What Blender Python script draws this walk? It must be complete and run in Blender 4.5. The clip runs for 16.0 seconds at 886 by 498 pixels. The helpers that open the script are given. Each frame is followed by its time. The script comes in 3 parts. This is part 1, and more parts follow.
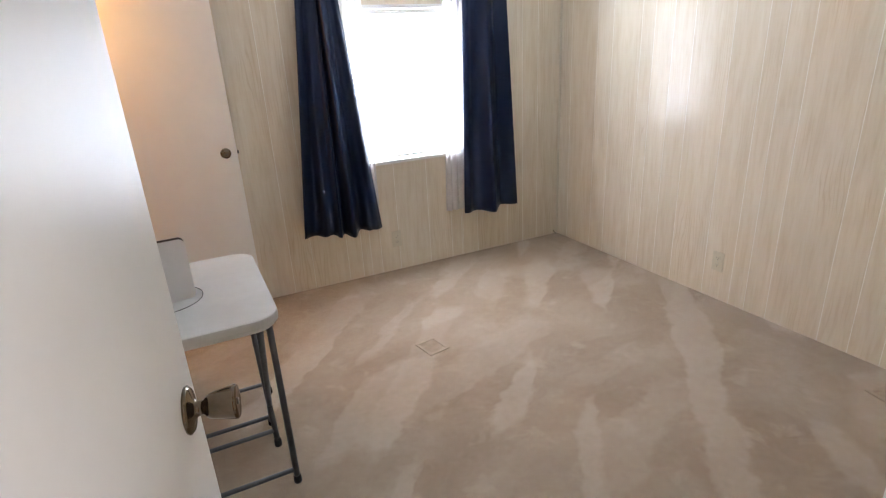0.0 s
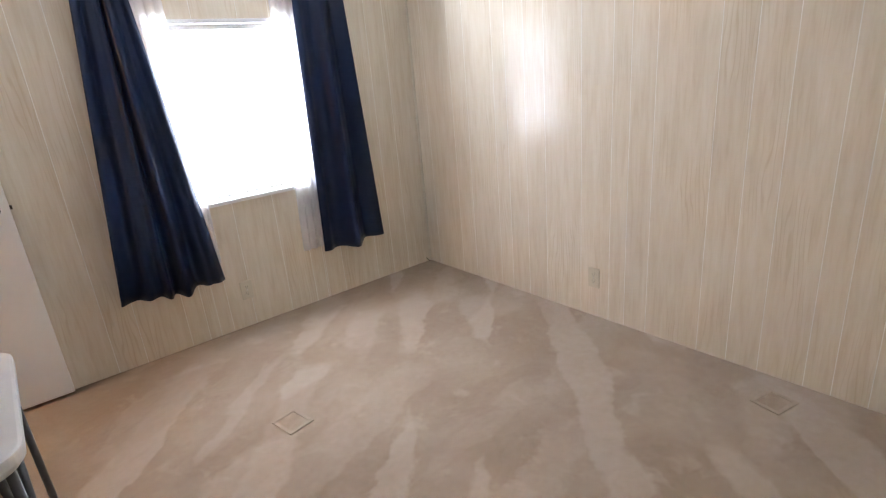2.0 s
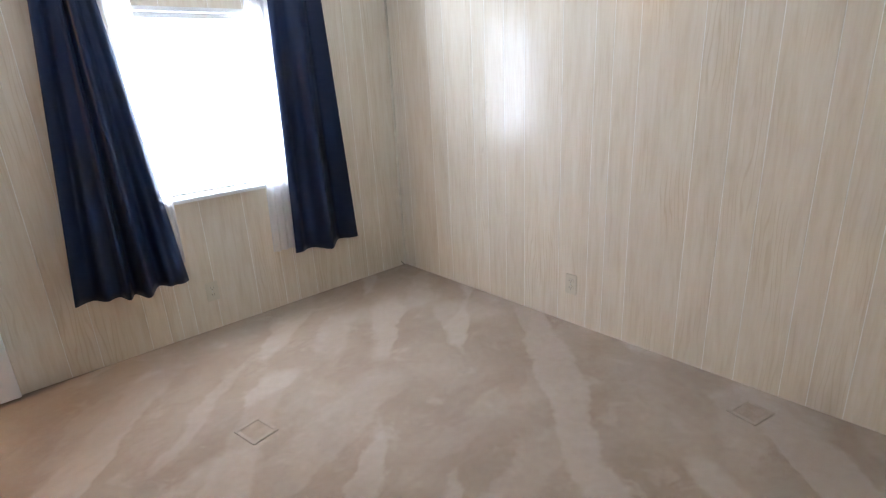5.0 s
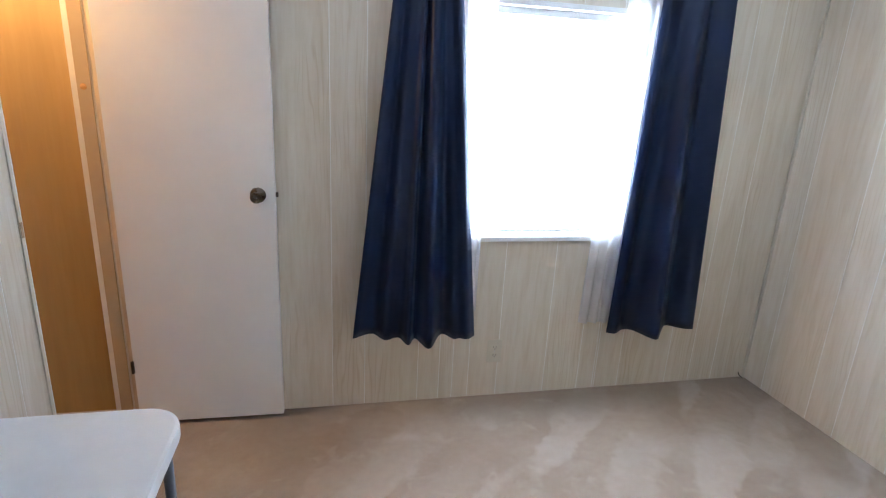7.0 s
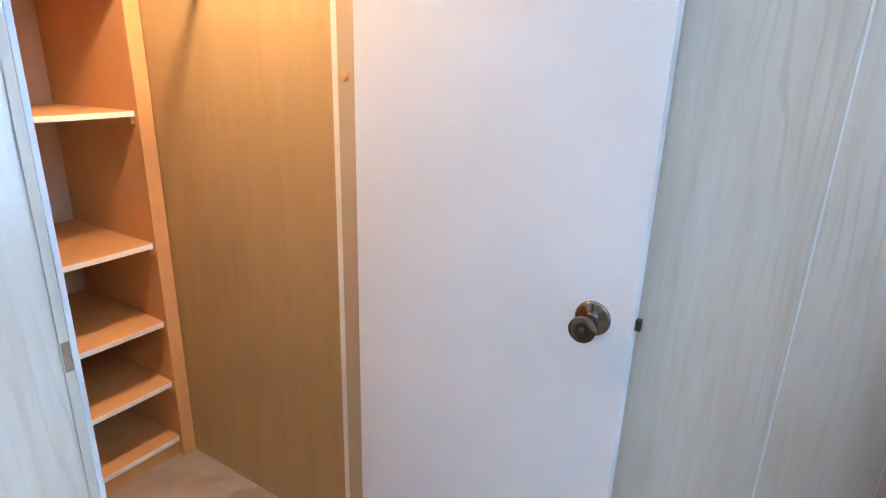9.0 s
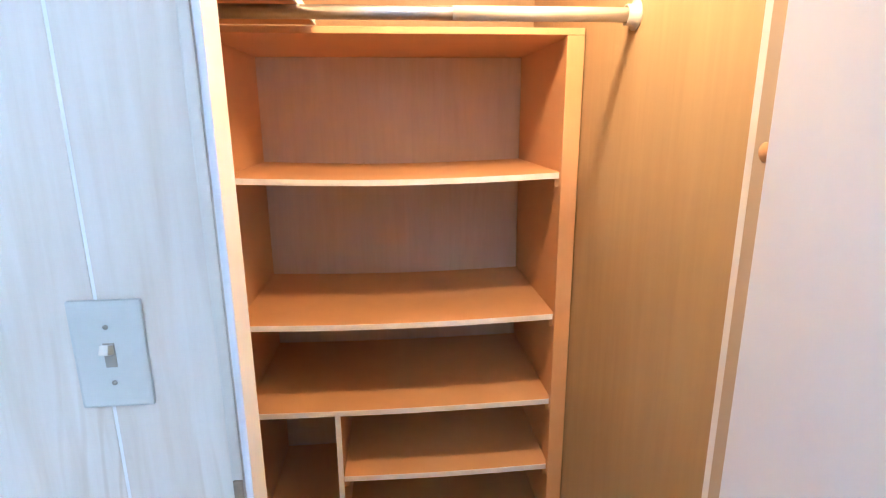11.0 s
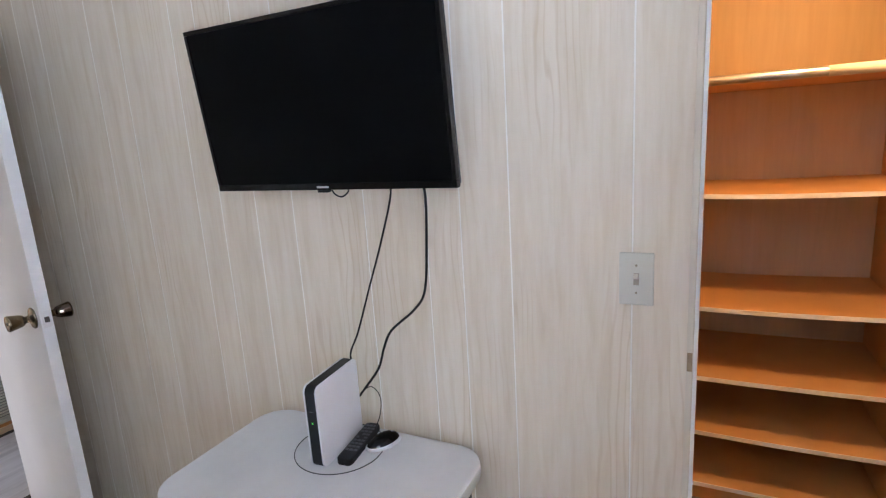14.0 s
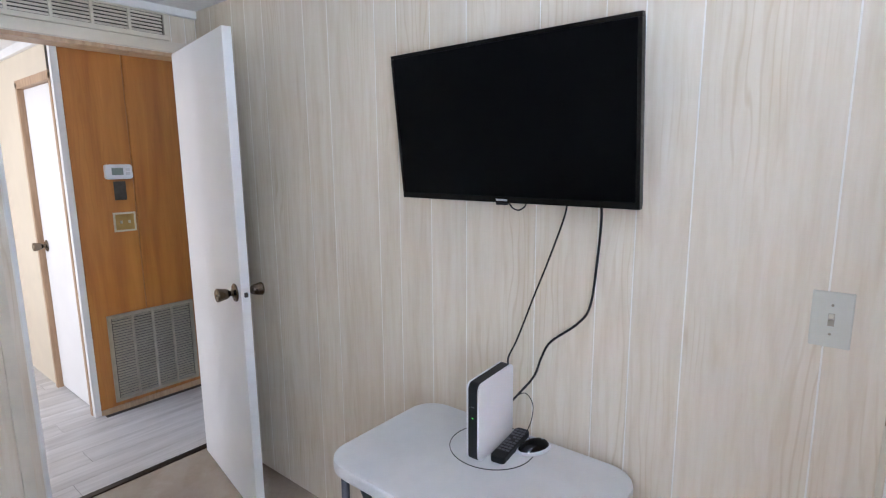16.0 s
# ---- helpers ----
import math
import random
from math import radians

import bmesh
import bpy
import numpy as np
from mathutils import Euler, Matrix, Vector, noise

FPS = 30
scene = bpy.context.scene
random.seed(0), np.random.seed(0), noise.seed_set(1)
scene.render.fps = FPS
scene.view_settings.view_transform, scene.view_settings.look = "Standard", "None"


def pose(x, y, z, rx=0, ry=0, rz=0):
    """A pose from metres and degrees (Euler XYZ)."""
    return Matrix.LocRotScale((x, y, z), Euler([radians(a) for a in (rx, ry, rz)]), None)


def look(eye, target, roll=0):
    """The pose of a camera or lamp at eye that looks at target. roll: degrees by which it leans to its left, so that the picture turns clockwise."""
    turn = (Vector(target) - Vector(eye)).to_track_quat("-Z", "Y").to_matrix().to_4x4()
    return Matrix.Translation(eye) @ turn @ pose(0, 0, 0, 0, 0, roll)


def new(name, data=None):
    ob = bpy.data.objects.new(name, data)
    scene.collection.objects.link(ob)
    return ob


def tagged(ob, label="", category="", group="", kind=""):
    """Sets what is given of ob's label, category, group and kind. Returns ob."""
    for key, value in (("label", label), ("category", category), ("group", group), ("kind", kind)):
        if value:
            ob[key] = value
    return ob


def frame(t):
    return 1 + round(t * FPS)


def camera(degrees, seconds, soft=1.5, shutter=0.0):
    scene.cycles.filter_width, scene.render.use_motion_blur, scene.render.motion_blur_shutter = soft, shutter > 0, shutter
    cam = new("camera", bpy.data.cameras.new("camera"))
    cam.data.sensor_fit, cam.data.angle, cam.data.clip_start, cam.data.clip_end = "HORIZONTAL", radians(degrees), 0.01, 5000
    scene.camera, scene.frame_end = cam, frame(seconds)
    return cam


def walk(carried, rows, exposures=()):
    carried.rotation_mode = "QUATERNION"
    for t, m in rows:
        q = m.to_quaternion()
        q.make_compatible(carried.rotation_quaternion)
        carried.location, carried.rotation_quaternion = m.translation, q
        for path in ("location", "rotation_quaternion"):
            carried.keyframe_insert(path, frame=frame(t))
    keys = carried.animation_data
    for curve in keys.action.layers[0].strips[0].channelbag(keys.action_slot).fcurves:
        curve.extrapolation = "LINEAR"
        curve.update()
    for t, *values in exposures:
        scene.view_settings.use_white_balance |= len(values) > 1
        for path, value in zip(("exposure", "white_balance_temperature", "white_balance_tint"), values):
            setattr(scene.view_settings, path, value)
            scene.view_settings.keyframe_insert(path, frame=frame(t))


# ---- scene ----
cam = camera(79.8, 16.0, soft=1.2)
PATH = [
    (0, (0.312, -0.35, 1.443), (1.12, 1.343, 0.75), -3.2),
    (0.5, (0.349, -0.345, 1.442), (1.347, 1.251, 0.766), -3.5),
    (1, (0.447, -0.286, 1.428), (1.508, 1.272, 0.757), -3.6),
    (1.5, (0.539, -0.185, 1.41), (1.525, 1.42, 0.738), -4.4),
    (2, (0.625, -0.091, 1.408), (1.805, 1.386, 0.756), -5.0),
    (2.5, (0.675, -0.047, 1.397), (1.961, 1.326, 0.718), -4.6),
    (3, (0.672, -0.049, 1.386), (2.065, 1.187, 0.658), -3.4),
    (5.5, (0.667, -0.023, 1.373), (1.779, 1.518, 0.749), -1.6),
    (6, (0.679, 0.26, 1.409), (1.578, 1.935, 0.786), 1.1),
    (6.5, (0.71, 0.533, 1.362), (1.475, 2.296, 0.809), 1.3),
    (7, (0.798, 0.846, 1.367), (1.217, 2.72, 0.81), 2.9),
    (7.5, (0.784, 1.209, 1.375), (0.999, 3.108, 0.784), 2.1),
    (8, (0.801, 1.539, 1.376), (0.467, 3.416, 0.769), 1.7),
    (8.5, (0.786, 1.834, 1.358), (0.135, 3.612, 0.713), 3.7),
    (9, (0.737, 2.127, 1.322), (-0.259, 3.757, 0.732), 1.7),
    (9.5, (0.676, 2.378, 1.321), (-0.787, 3.602, 0.717), 2.1),
    (10, (0.516, 2.563, 1.331), (-1.206, 3.409, 0.765), 2.1),
    (12.5, (0.622, 2.582, 1.427), (-1.294, 2.214, 0.986), -4.3),
    (13, (0.796, 2.506, 1.43), (-1.106, 2.083, 0.978), -3.1),
    (13.5, (0.975, 2.472, 1.455), (-0.805, 1.676, 1.008), -2.2),
    (14, (1.157, 2.403, 1.467), (-0.599, 1.539, 1.053), -3.6),
    (14.5, (1.306, 2.344, 1.46), (-0.449, 1.462, 1.084), -1.7),
    (15, (1.339, 2.329, 1.465), (-0.409, 1.42, 1.121), -1.2),
    (15.5, (1.323, 2.335, 1.464), (-0.36, 1.307, 1.134), -0.9),
    (16, (1.296, 2.332, 1.473), (-0.233, 1.087, 1.137), -0.5),
]
walk(cam, [(t, look(e, g, r)) for t, e, g, r in PATH],
     exposures=[(0, 0.08, 6150, 17), (1, 0.12, 6300, 19), (1.5, 0.12, 6150, 18), (2.5, 0.1, 6000, 20), (3, 0.1, 5650, 16), (5.5, 0.05, 5650, 15), (7, 0.1, 5250, 13), (8, 0.35, 4900, 11), (9, 0.72, 4450, 10), (10, 0.75, 4300, 10), (12.5, 0.35, 4950, 17), (13.5, 0.0, 5600, 20), (14.5, 0.08, 5600, 19), (16, 0.15, 5450, 18)])

# ---- world and lights ----
W, YW, YB, H = 2.954, 2.986, -0.196, 2.15      # room width, window wall, back wall, ceiling
WX0, WX1, WZ0, WZ1 = 1.35, 2.07, 0.787, 1.715   # window opening
CY0, CY1 = 2.406, 2.985                         # closet opening in the television wall
DX0, DX1, DZ = 0.05, 0.79, 1.95                # bedroom doorway

world = bpy.data.worlds.new("sky")
scene.world = world
world.use_nodes = True
sky = world.node_tree.nodes.new("ShaderNodeTexSky")
sky.sky_type, sky.sun_disc = "NISHITA", False
sky.sun_elevation, sky.sun_rotation = radians(50), radians(160)
world.node_tree.links.new(sky.outputs[0], world.node_tree.nodes["Background"].inputs[0])
world.node_tree.nodes["Background"].inputs[1].default_value = 0.12


def area_lamp(name, m, sx, sy, watts, color):
    d = bpy.data.lights.new(name, "AREA")
    d.shape, d.size, d.size_y, d.energy, d.color = "RECTANGLE", sx, sy, watts, color
    ob = new(name, d)
    ob.matrix_world = m
    return ob


area_lamp("window_daylight", pose((WX0 + WX1) / 2, 3.062, (WZ0 + WZ1) / 2, -90, 0, 0), WX1 - WX0 - 0.04, WZ1 - WZ0 - 0.04, 190, (0.84, 0.935, 1.0))
# second lamp is added: brightens the hall from an assumed, unseen window
area_lamp("hall_fill_lamp", pose(2.51, -1.9, 1.3, 90, 0, 90), 1.3, 1.1, 40, (1.0, 0.96, 0.9))
bulb_light = bpy.data.lights.new("closet_bulb_light", "POINT")
bulb_light.energy, bulb_light.color, bulb_light.shadow_soft_size = 36, (1.0, 0.56, 0.20), 0.07
new("closet_bulb_light", bulb_light).location = (-0.36, 2.80, 1.995)

# ---- materials ----


class Mat:
    """A Principled material with short ways to add procedural nodes."""

    def __init__(self, name, color=(0.8, 0.8, 0.8), rough=0.5, metal=0.0):
        self.m = bpy.data.materials.new(name)
        self.m.use_nodes = True
        self.t = self.m.node_tree
        self.b = self.t.nodes["Principled BSDF"]
        self.b.inputs["Base Color"].default_value = (*color, 1)
        self.b.inputs["Roughness"].default_value = rough
        self.b.inputs["Metallic"].default_value = metal

    def node(self, kind, **sets):
        n = self.t.nodes.new(kind)
        for k, v in sets.items():
            n.inputs[k].default_value = v
        return n

    def link(self, a, b):
        self.t.links.new(a, b)

    def coords(self, scale=(1, 1, 1), jitter=True):
        c = self.node("ShaderNodeTexCoord")
        mp = self.node("ShaderNodeMapping")
        mp.inputs["Scale"].default_value = scale
        self.link(c.outputs["Object"], mp.inputs["Vector"])
        if jitter:
            info = self.node("ShaderNodeObjectInfo")
            mul = self.node("ShaderNodeMath")
            mul.operation = "MULTIPLY"
            mul.inputs[1].default_value = 57.0
            self.link(info.outputs["Random"], mul.inputs[0])
            comb = self.node("ShaderNodeCombineXYZ")
            for i in range(3):
                self.link(mul.outputs[0], comb.inputs[i])
            self.link(comb.outputs[0], mp.inputs["Location"])
        return mp.outputs[0]

    def noise(self, vec, scale, detail=4.0, rough=0.55, distort=0.0):
        n = self.node("ShaderNodeTexNoise", Scale=scale, Detail=detail, Roughness=rough, Distortion=distort)
        self.link(vec, n.inputs["Vector"])
        return n.outputs["Fac"]

    def ramp(self, fac, *stops):
        r = self.node("ShaderNodeValToRGB")
        e = r.color_ramp.elements
        while len(e) < len(stops):
            e.new(0.5)
        for el, (p, c) in zip(e, stops):
            el.position, el.color = p, (*c, 1)
        self.link(fac, r.inputs[0])
        return r.outputs[0]

    def mix(self, fac, a, b, mode="MIX"):
        n = self.node("ShaderNodeMix")
        n.data_type, n.blend_type = "RGBA", mode
        for sock, v in ((n.inputs[0], fac), (n.inputs[6], a), (n.inputs[7], b)):
            if isinstance(v, (int, float)):
                sock.default_value = v
            elif isinstance(v, tuple):
                sock.default_value = (*v, 1)
            else:
                self.link(v, sock)
        return n.outputs[2]

    def color(self, out):
        self.link(out, self.b.inputs["Base Color"])

    def bump(self, fac, strength=0.2, distance=0.002):
        n = self.node("ShaderNodeBump", Strength=strength, Distance=distance)
        self.link(fac, n.inputs["Height"])
        self.link(n.outputs[0], self.b.inputs["Normal"])

    def rough(self, fac, lo, hi):
        n = self.node("ShaderNodeMapRange")
        n.inputs[3].default_value, n.inputs[4].default_value = lo, hi
        self.link(fac, n.inputs[0])
        self.link(n.outputs[0], self.b.inputs["Roughness"])


def worn(name, color, rough, dark=0.85, scale=6.0, bump=0.1, fine=90.0, metal=0.0):
    """Paint or plastic with faint blotches and a fine tooth."""
    k = Mat(name, color, rough, metal)
    v = k.coords()
    a = k.noise(v, scale, 5, 0.6)
    k.color(k.ramp(a, (0.3, tuple(c * dark for c in color)), (0.65, color)))
    k.rough(a, rough * 0.85, min(1, rough * 1.2))
    k.bump(k.noise(v, fine, 3), bump, 0.001)
    return k.m


def grained(name, dark, mid, light, rough, fine=70.0, lines=0.35, spec=0.5):
    """Printed wood grain that runs along local z: short soft streaks, and cathedral lines in places."""
    k = Mat(name, mid, rough)
    k.b.inputs["Specular IOR Level"].default_value = spec
    streak = k.noise(k.coords((1, 1, 0.07)), fine, 3, 0.55, 0.4)
    soft = k.noise(k.coords((1, 1, 0.10)), fine * 0.35, 4, 0.55, 0.5)
    base = k.mix(0.6, k.ramp(streak, (0.28, dark), (0.5, mid), (0.72, light)), k.ramp(soft, (0.32, dark), (0.5, mid), (0.68, light)))
    w = k.node("ShaderNodeTexWave", Scale=17.0, Distortion=17.0, Detail=2.5)
    w.inputs["Detail Scale"].default_value = 0.7
    k.link(k.coords((1.0, 1.0, 0.16)), w.inputs["Vector"])
    where = k.noise(k.coords((1, 1, 0.4)), 5.0, 2, 0.5)
    line = k.ramp(w.outputs["Fac"], (0.0, (lines, lines, lines)), (0.22, (0, 0, 0)))
    line = k.mix(1.0, line, k.ramp(where, (0.50, (0, 0, 0)), (0.64, (1, 1, 1))), "MULTIPLY")
    c = k.mix(line, base, (dark[0] * 0.86, dark[1] * 0.80, dark[2] * 0.70))
    broad = k.noise(k.coords((1, 1, 0.2)), 4.0, 3, 0.5)
    shade = k.ramp(broad, (0.3, (0.92, 0.91, 0.89)), (0.7, (1, 1, 1)))
    k.color(k.mix(1.0, c, shade, "MULTIPLY"))
    k.rough(soft, rough * 0.9, rough * 1.15)
    k.bump(streak, 0.02, 0.001)
    return k.m


def carpet_material():
    """Beige cut pile with long vacuum strokes, trodden patches and faint stains."""
    k = Mat("carpet", (0.40, 0.31, 0.22), 0.95)
    v = k.coords((1, 1, 1), False)
    warp = k.node("ShaderNodeTexNoise", Scale=4.0, Detail=7.0, Roughness=0.68)
    k.link(v, warp.inputs["Vector"])

    def strokes(turn, across, along, amount):
        """Long cells with straight, tapering edges, one shade each."""
        bent = k.node("ShaderNodeVectorMath")
        bent.operation = "MULTIPLY_ADD"
        bent.inputs[1].default_value = (amount, amount, 0)
        k.link(warp.outputs["Color"], bent.inputs[0])
        k.link(v, bent.inputs[2])
        r = k.node("ShaderNodeMapping")
        r.inputs["Rotation"].default_value = (0, 0, radians(-turn))
        k.link(bent.outputs[0], r.inputs["Vector"])
        q = k.node("ShaderNodeMapping")
        q.inputs["Scale"].default_value = (1 / along, 1 / across, 0)
        k.link(r.outputs[0], q.inputs["Vector"])
        cell = k.node("ShaderNodeTexVoronoi", Scale=1.0)
        cell.voronoi_dimensions, cell.feature = "2D", "SMOOTH_F1"
        cell.inputs["Smoothness"].default_value = 0.55
        k.link(q.outputs[0], cell.inputs["Vector"])
        sep = k.node("ShaderNodeSeparateColor")
        k.link(cell.outputs["Color"], sep.inputs[0])
        return sep.outputs[0]

    one = strokes(47, 0.15, 0.70, 0.20)
    two = strokes(15, 0.20, 0.60, 0.22)
    broad = k.noise(v, 2.2, 5, 0.65, 0.3)
    tuft = k.noise(v, 260, 3, 0.7)
    mid = k.noise(v, 24, 6, 0.7)
    patch = k.noise(v, 7.0, 4, 0.6, 0.4)
    c = k.ramp(broad, (0.34, (0.28, 0.21, 0.147)), (0.50, (0.317, 0.245, 0.177)), (0.66, (0.355, 0.282, 0.21)))
    c = k.mix(k.ramp(one, (0.58, (0, 0, 0)), (0.86, (0.75, 0.75, 0.75))), c, (0.435, 0.362, 0.29))
    c = k.mix(k.ramp(two, (0.66, (0, 0, 0)), (0.90, (0.38, 0.38, 0.38))), c, (0.435, 0.362, 0.29))
    c = k.mix(k.ramp(two, (0.05, (0.4, 0.4, 0.4)), (0.3, (0, 0, 0))), c, (0.265, 0.197, 0.135))
    c = k.mix(k.ramp(patch, (0.58, (0, 0, 0)), (0.68, (0.4, 0.4, 0.4))), c, (0.44, 0.365, 0.285))
    c = k.mix(0.35, c, k.ramp(tuft, (0.3, (0.55, 0.5, 0.45)), (0.7, (1, 1, 1))), "MULTIPLY")
    c = k.mix(0.5, c, k.ramp(mid, (0.3, (0.78, 0.76, 0.74)), (0.65, (1, 1, 1))), "MULTIPLY")
    stain = k.noise(v, 1.1, 2, 0.5)
    k.color(k.mix(0.5, c, k.ramp(stain, (0.35, (0.86, 0.80, 0.72)), (0.6, (1, 1, 1))), "MULTIPLY"))
    k.bump(k.mix(0.5, tuft, mid), 0.6, 0.008)
    k.b.inputs["Sheen Weight"].default_value = 0.25
    k.b.inputs["Specular IOR Level"].default_value = 0.1
    return k.m


def sheet_material(name, color, see=0.0, glow=0.5):
    """Thin white cloth or blind plastic that lets light through."""
    k = Mat(name, color, 0.8)
    tr = k.node("ShaderNodeBsdfTranslucent", Color=(*color, 1))
    mx = k.node("ShaderNodeMixShader")
    mx.inputs[0].default_value = glow
    k.link(k.b.outputs[0], mx.inputs[1])
    k.link(tr.outputs[0], mx.inputs[2])
    out = k.t.nodes["Material Output"]
    last = mx.outputs[0]
    if see:
        tp = k.node("ShaderNodeBsdfTransparent")
        m2 = k.node("ShaderNodeMixShader")
        m2.inputs[0].default_value = see
        k.link(last, m2.inputs[1])
        k.link(tp.outputs[0], m2.inputs[2])
        last = m2.outputs[0]
    k.link(last, out.inputs["Surface"])
    return k.m


PANEL = grained("cream_panel", (0.645, 0.552, 0.415), (0.71, 0.630, 0.505), (0.745, 0.678, 0.57), 0.165, 90, 0.45, 0.22)
PANEL_GROOVE = worn("panel_groove", (0.83, 0.80, 0.73), 0.45)
CARPET = carpet_material()
# paler than the pile: light caught on the raised vent rims, put into the colour
CARPET_RIM = worn("highlit_carpet_rim", (0.36, 0.29, 0.222), 0.95, 0.8, 30, 0.6, 200)
CEILING = worn("ceiling_paint", (0.80, 0.79, 0.76), 0.8, 0.93, 40, 0.5, 60)
WHITE_DOOR = worn("white_door_paint", (0.84, 0.835, 0.815), 0.38, 0.94, 3, 0.08, 120)
CREAM_TRIM = worn("cream_trim", (0.66, 0.60, 0.48), 0.5, 0.9)
WHITE_TRIM = worn("white_trim", (0.80, 0.79, 0.76), 0.45, 0.92)
OAK_TRIM = grained("oak_trim", (0.34, 0.21, 0.12), (0.45, 0.30, 0.18), (0.54, 0.38, 0.24), 0.45, 110)
CLOSET_BOARD = worn("closet_board", (0.63, 0.345, 0.115), 0.5, 0.88, 5, 0.1, 150)
OCHRE = worn("worn_ochre_plate", (0.30, 0.215, 0.12), 0.4, 0.7, 60)
TAN_JAMB = worn("tan_jamb", (0.50, 0.385, 0.235), 0.5, 0.9)
CLOSET_WALL = grained("tan_closet_panel", (0.385, 0.262, 0.104), (0.42, 0.29, 0.12), (0.45, 0.318, 0.136), 0.5, 60, 0.05)
CLOSET_BACK = grained("closet_back_panel", (0.52, 0.41, 0.29), (0.56, 0.45, 0.325), (0.59, 0.48, 0.355), 0.5, 90, 0.04)
EDGE_BAND = worn("white_edge_band", (0.84, 0.83, 0.82), 0.5, 0.9, 20)
HALL_WOOD = grained("brown_hall_panel", (0.25, 0.084, 0.012), (0.365, 0.135, 0.018), (0.46, 0.19, 0.030), 0.4, 26, 0.2)
HALL_WALL = worn("cream_hall_paint", (0.68, 0.60, 0.46), 0.6, 0.93)
HALL_FLOOR = grained("grey_vinyl_plank", (0.42, 0.41, 0.40), (0.56, 0.55, 0.54), (0.68, 0.67, 0.66), 0.45, 40, 0.2)
NAVY = worn("navy_satin", (0.0031, 0.0088, 0.0295), 0.40, 0.95, 5, 0.02, 300)
NAVY.node_tree.nodes["Principled BSDF"].inputs["Specular IOR Level"].default_value = 0.22
SHEER = sheet_material("sheer_voile", (0.88, 0.86, 0.86), 0.30, 0.62)
BLIND = sheet_material("blind_slat_plastic", (0.88, 0.88, 0.88), 0.0, 0.6)
BRASS_OLD = worn("antique_brass", (0.19, 0.15, 0.11), 0.14, 0.6, 30, 0.05, 200, 1.0)
DARK_METAL = worn("dark_metal", (0.10, 0.085, 0.07), 0.4, 0.7, 40, 0.1, 200, 1.0)
STEEL = worn("zinc_steel", (0.62, 0.61, 0.60), 0.3, 0.85, 30, 0.05, 200, 1.0)
GREY_TUBE = worn("grey_powder_coat", (0.075, 0.08, 0.09), 0.4, 0.8, 30)
TABLE_TOP = worn("blow_moulded_plastic", (0.66, 0.66, 0.65), 0.5, 0.9, 7, 0.35, 260)
ALMOND = worn("almond_plastic", (0.60, 0.545, 0.42), 0.35, 0.95, 8)
ALMOND_DARK = worn("plastic_slot", (0.08, 0.07, 0.06), 0.5)
PLATE_GREY = worn("switch_plate", (0.55, 0.535, 0.455), 0.35, 0.95, 8)
BLACK_GLOSS = worn("black_gloss", (0.004, 0.004, 0.004), 0.12, 0.9)
BLACK_MATT = worn("black_plastic", (0.010, 0.010, 0.011), 0.5, 0.8)
BLACK_MATT.node_tree.nodes["Principled BSDF"].inputs["Specular IOR Level"].default_value = 0.2
BLACK_GLOSS.node_tree.nodes["Principled BSDF"].inputs["Specular IOR Level"].default_value = 0.18
SCREEN = worn("dark_screen", (0.0016, 0.0016, 0.0018), 0.4, 0.9)
SCREEN.node_tree.nodes["Principled BSDF"].inputs["Specular IOR Level"].default_value = 0.03
SILVER = worn("silver_plastic", (0.62, 0.62, 0.63), 0.3, 0.9)
ROUTER_WHITE = worn("router_white", (0.80, 0.80, 0.82), 0.35, 0.96)
LCD = worn("lcd", (0.20, 0.23, 0.20), 0.25, 0.9)
GRILLE = worn("taupe_grille", (0.33, 0.285, 0.21), 0.5, 0.8, 20)
GRILLE_DARK = worn("duct_dark", (0.05, 0.04, 0.03), 0.8)
KEY_GREY = worn("key_grey", (0.09, 0.09, 0.095), 0.6)
green = Mat("green_led", (0.1, 0.8, 0.1), 0.4)
green.b.inputs["Emission Color"].default_value = (0.2, 1.0, 0.1, 1)
green.b.inputs["Emission Strength"].default_value = 0.5
GREEN = green.m
bulb = Mat("bulb_glass", (1, 0.9, 0.7), 0.3)
bulb.b.inputs["Emission Color"].default_value = (1.0, 0.62, 0.3, 1)
bulb.b.inputs["Emission Strength"].default_value = 4
BULB = bulb.m
glass = Mat("window_glass", (1, 1, 1), 0.02)
glass.b.inputs["Transmission Weight"].default_value = 1.0
GLASS = glass.m

# ---- mesh helpers ----


def box(bm, x0, x1, y0, y1, z0, z1, bevel=0.0, m=None):
    """A box, with bevelled edges if asked, added to bm."""
    r = bmesh.ops.create_cube(bm, size=1.0, matrix=Matrix.LocRotScale(((x0 + x1) / 2, (y0 + y1) / 2, (z0 + z1) / 2), None, (x1 - x0, y1 - y0, z1 - z0)))
    vs = r["verts"]
    if bevel:
        es = list({e for v in vs for e in v.link_edges})
        b = bmesh.ops.bevel(bm, geom=es, offset=bevel, segments=2, profile=0.7, affect="EDGES")
        vs = b["verts"]
    if m is not None:
        bmesh.ops.transform(bm, matrix=m, verts=list(set(vs)))
    return bm


def boxes(*args, bevel=0.0):
    bm = bmesh.new()
    for a in args:
        box(bm, *a, bevel=bevel)
    return bm


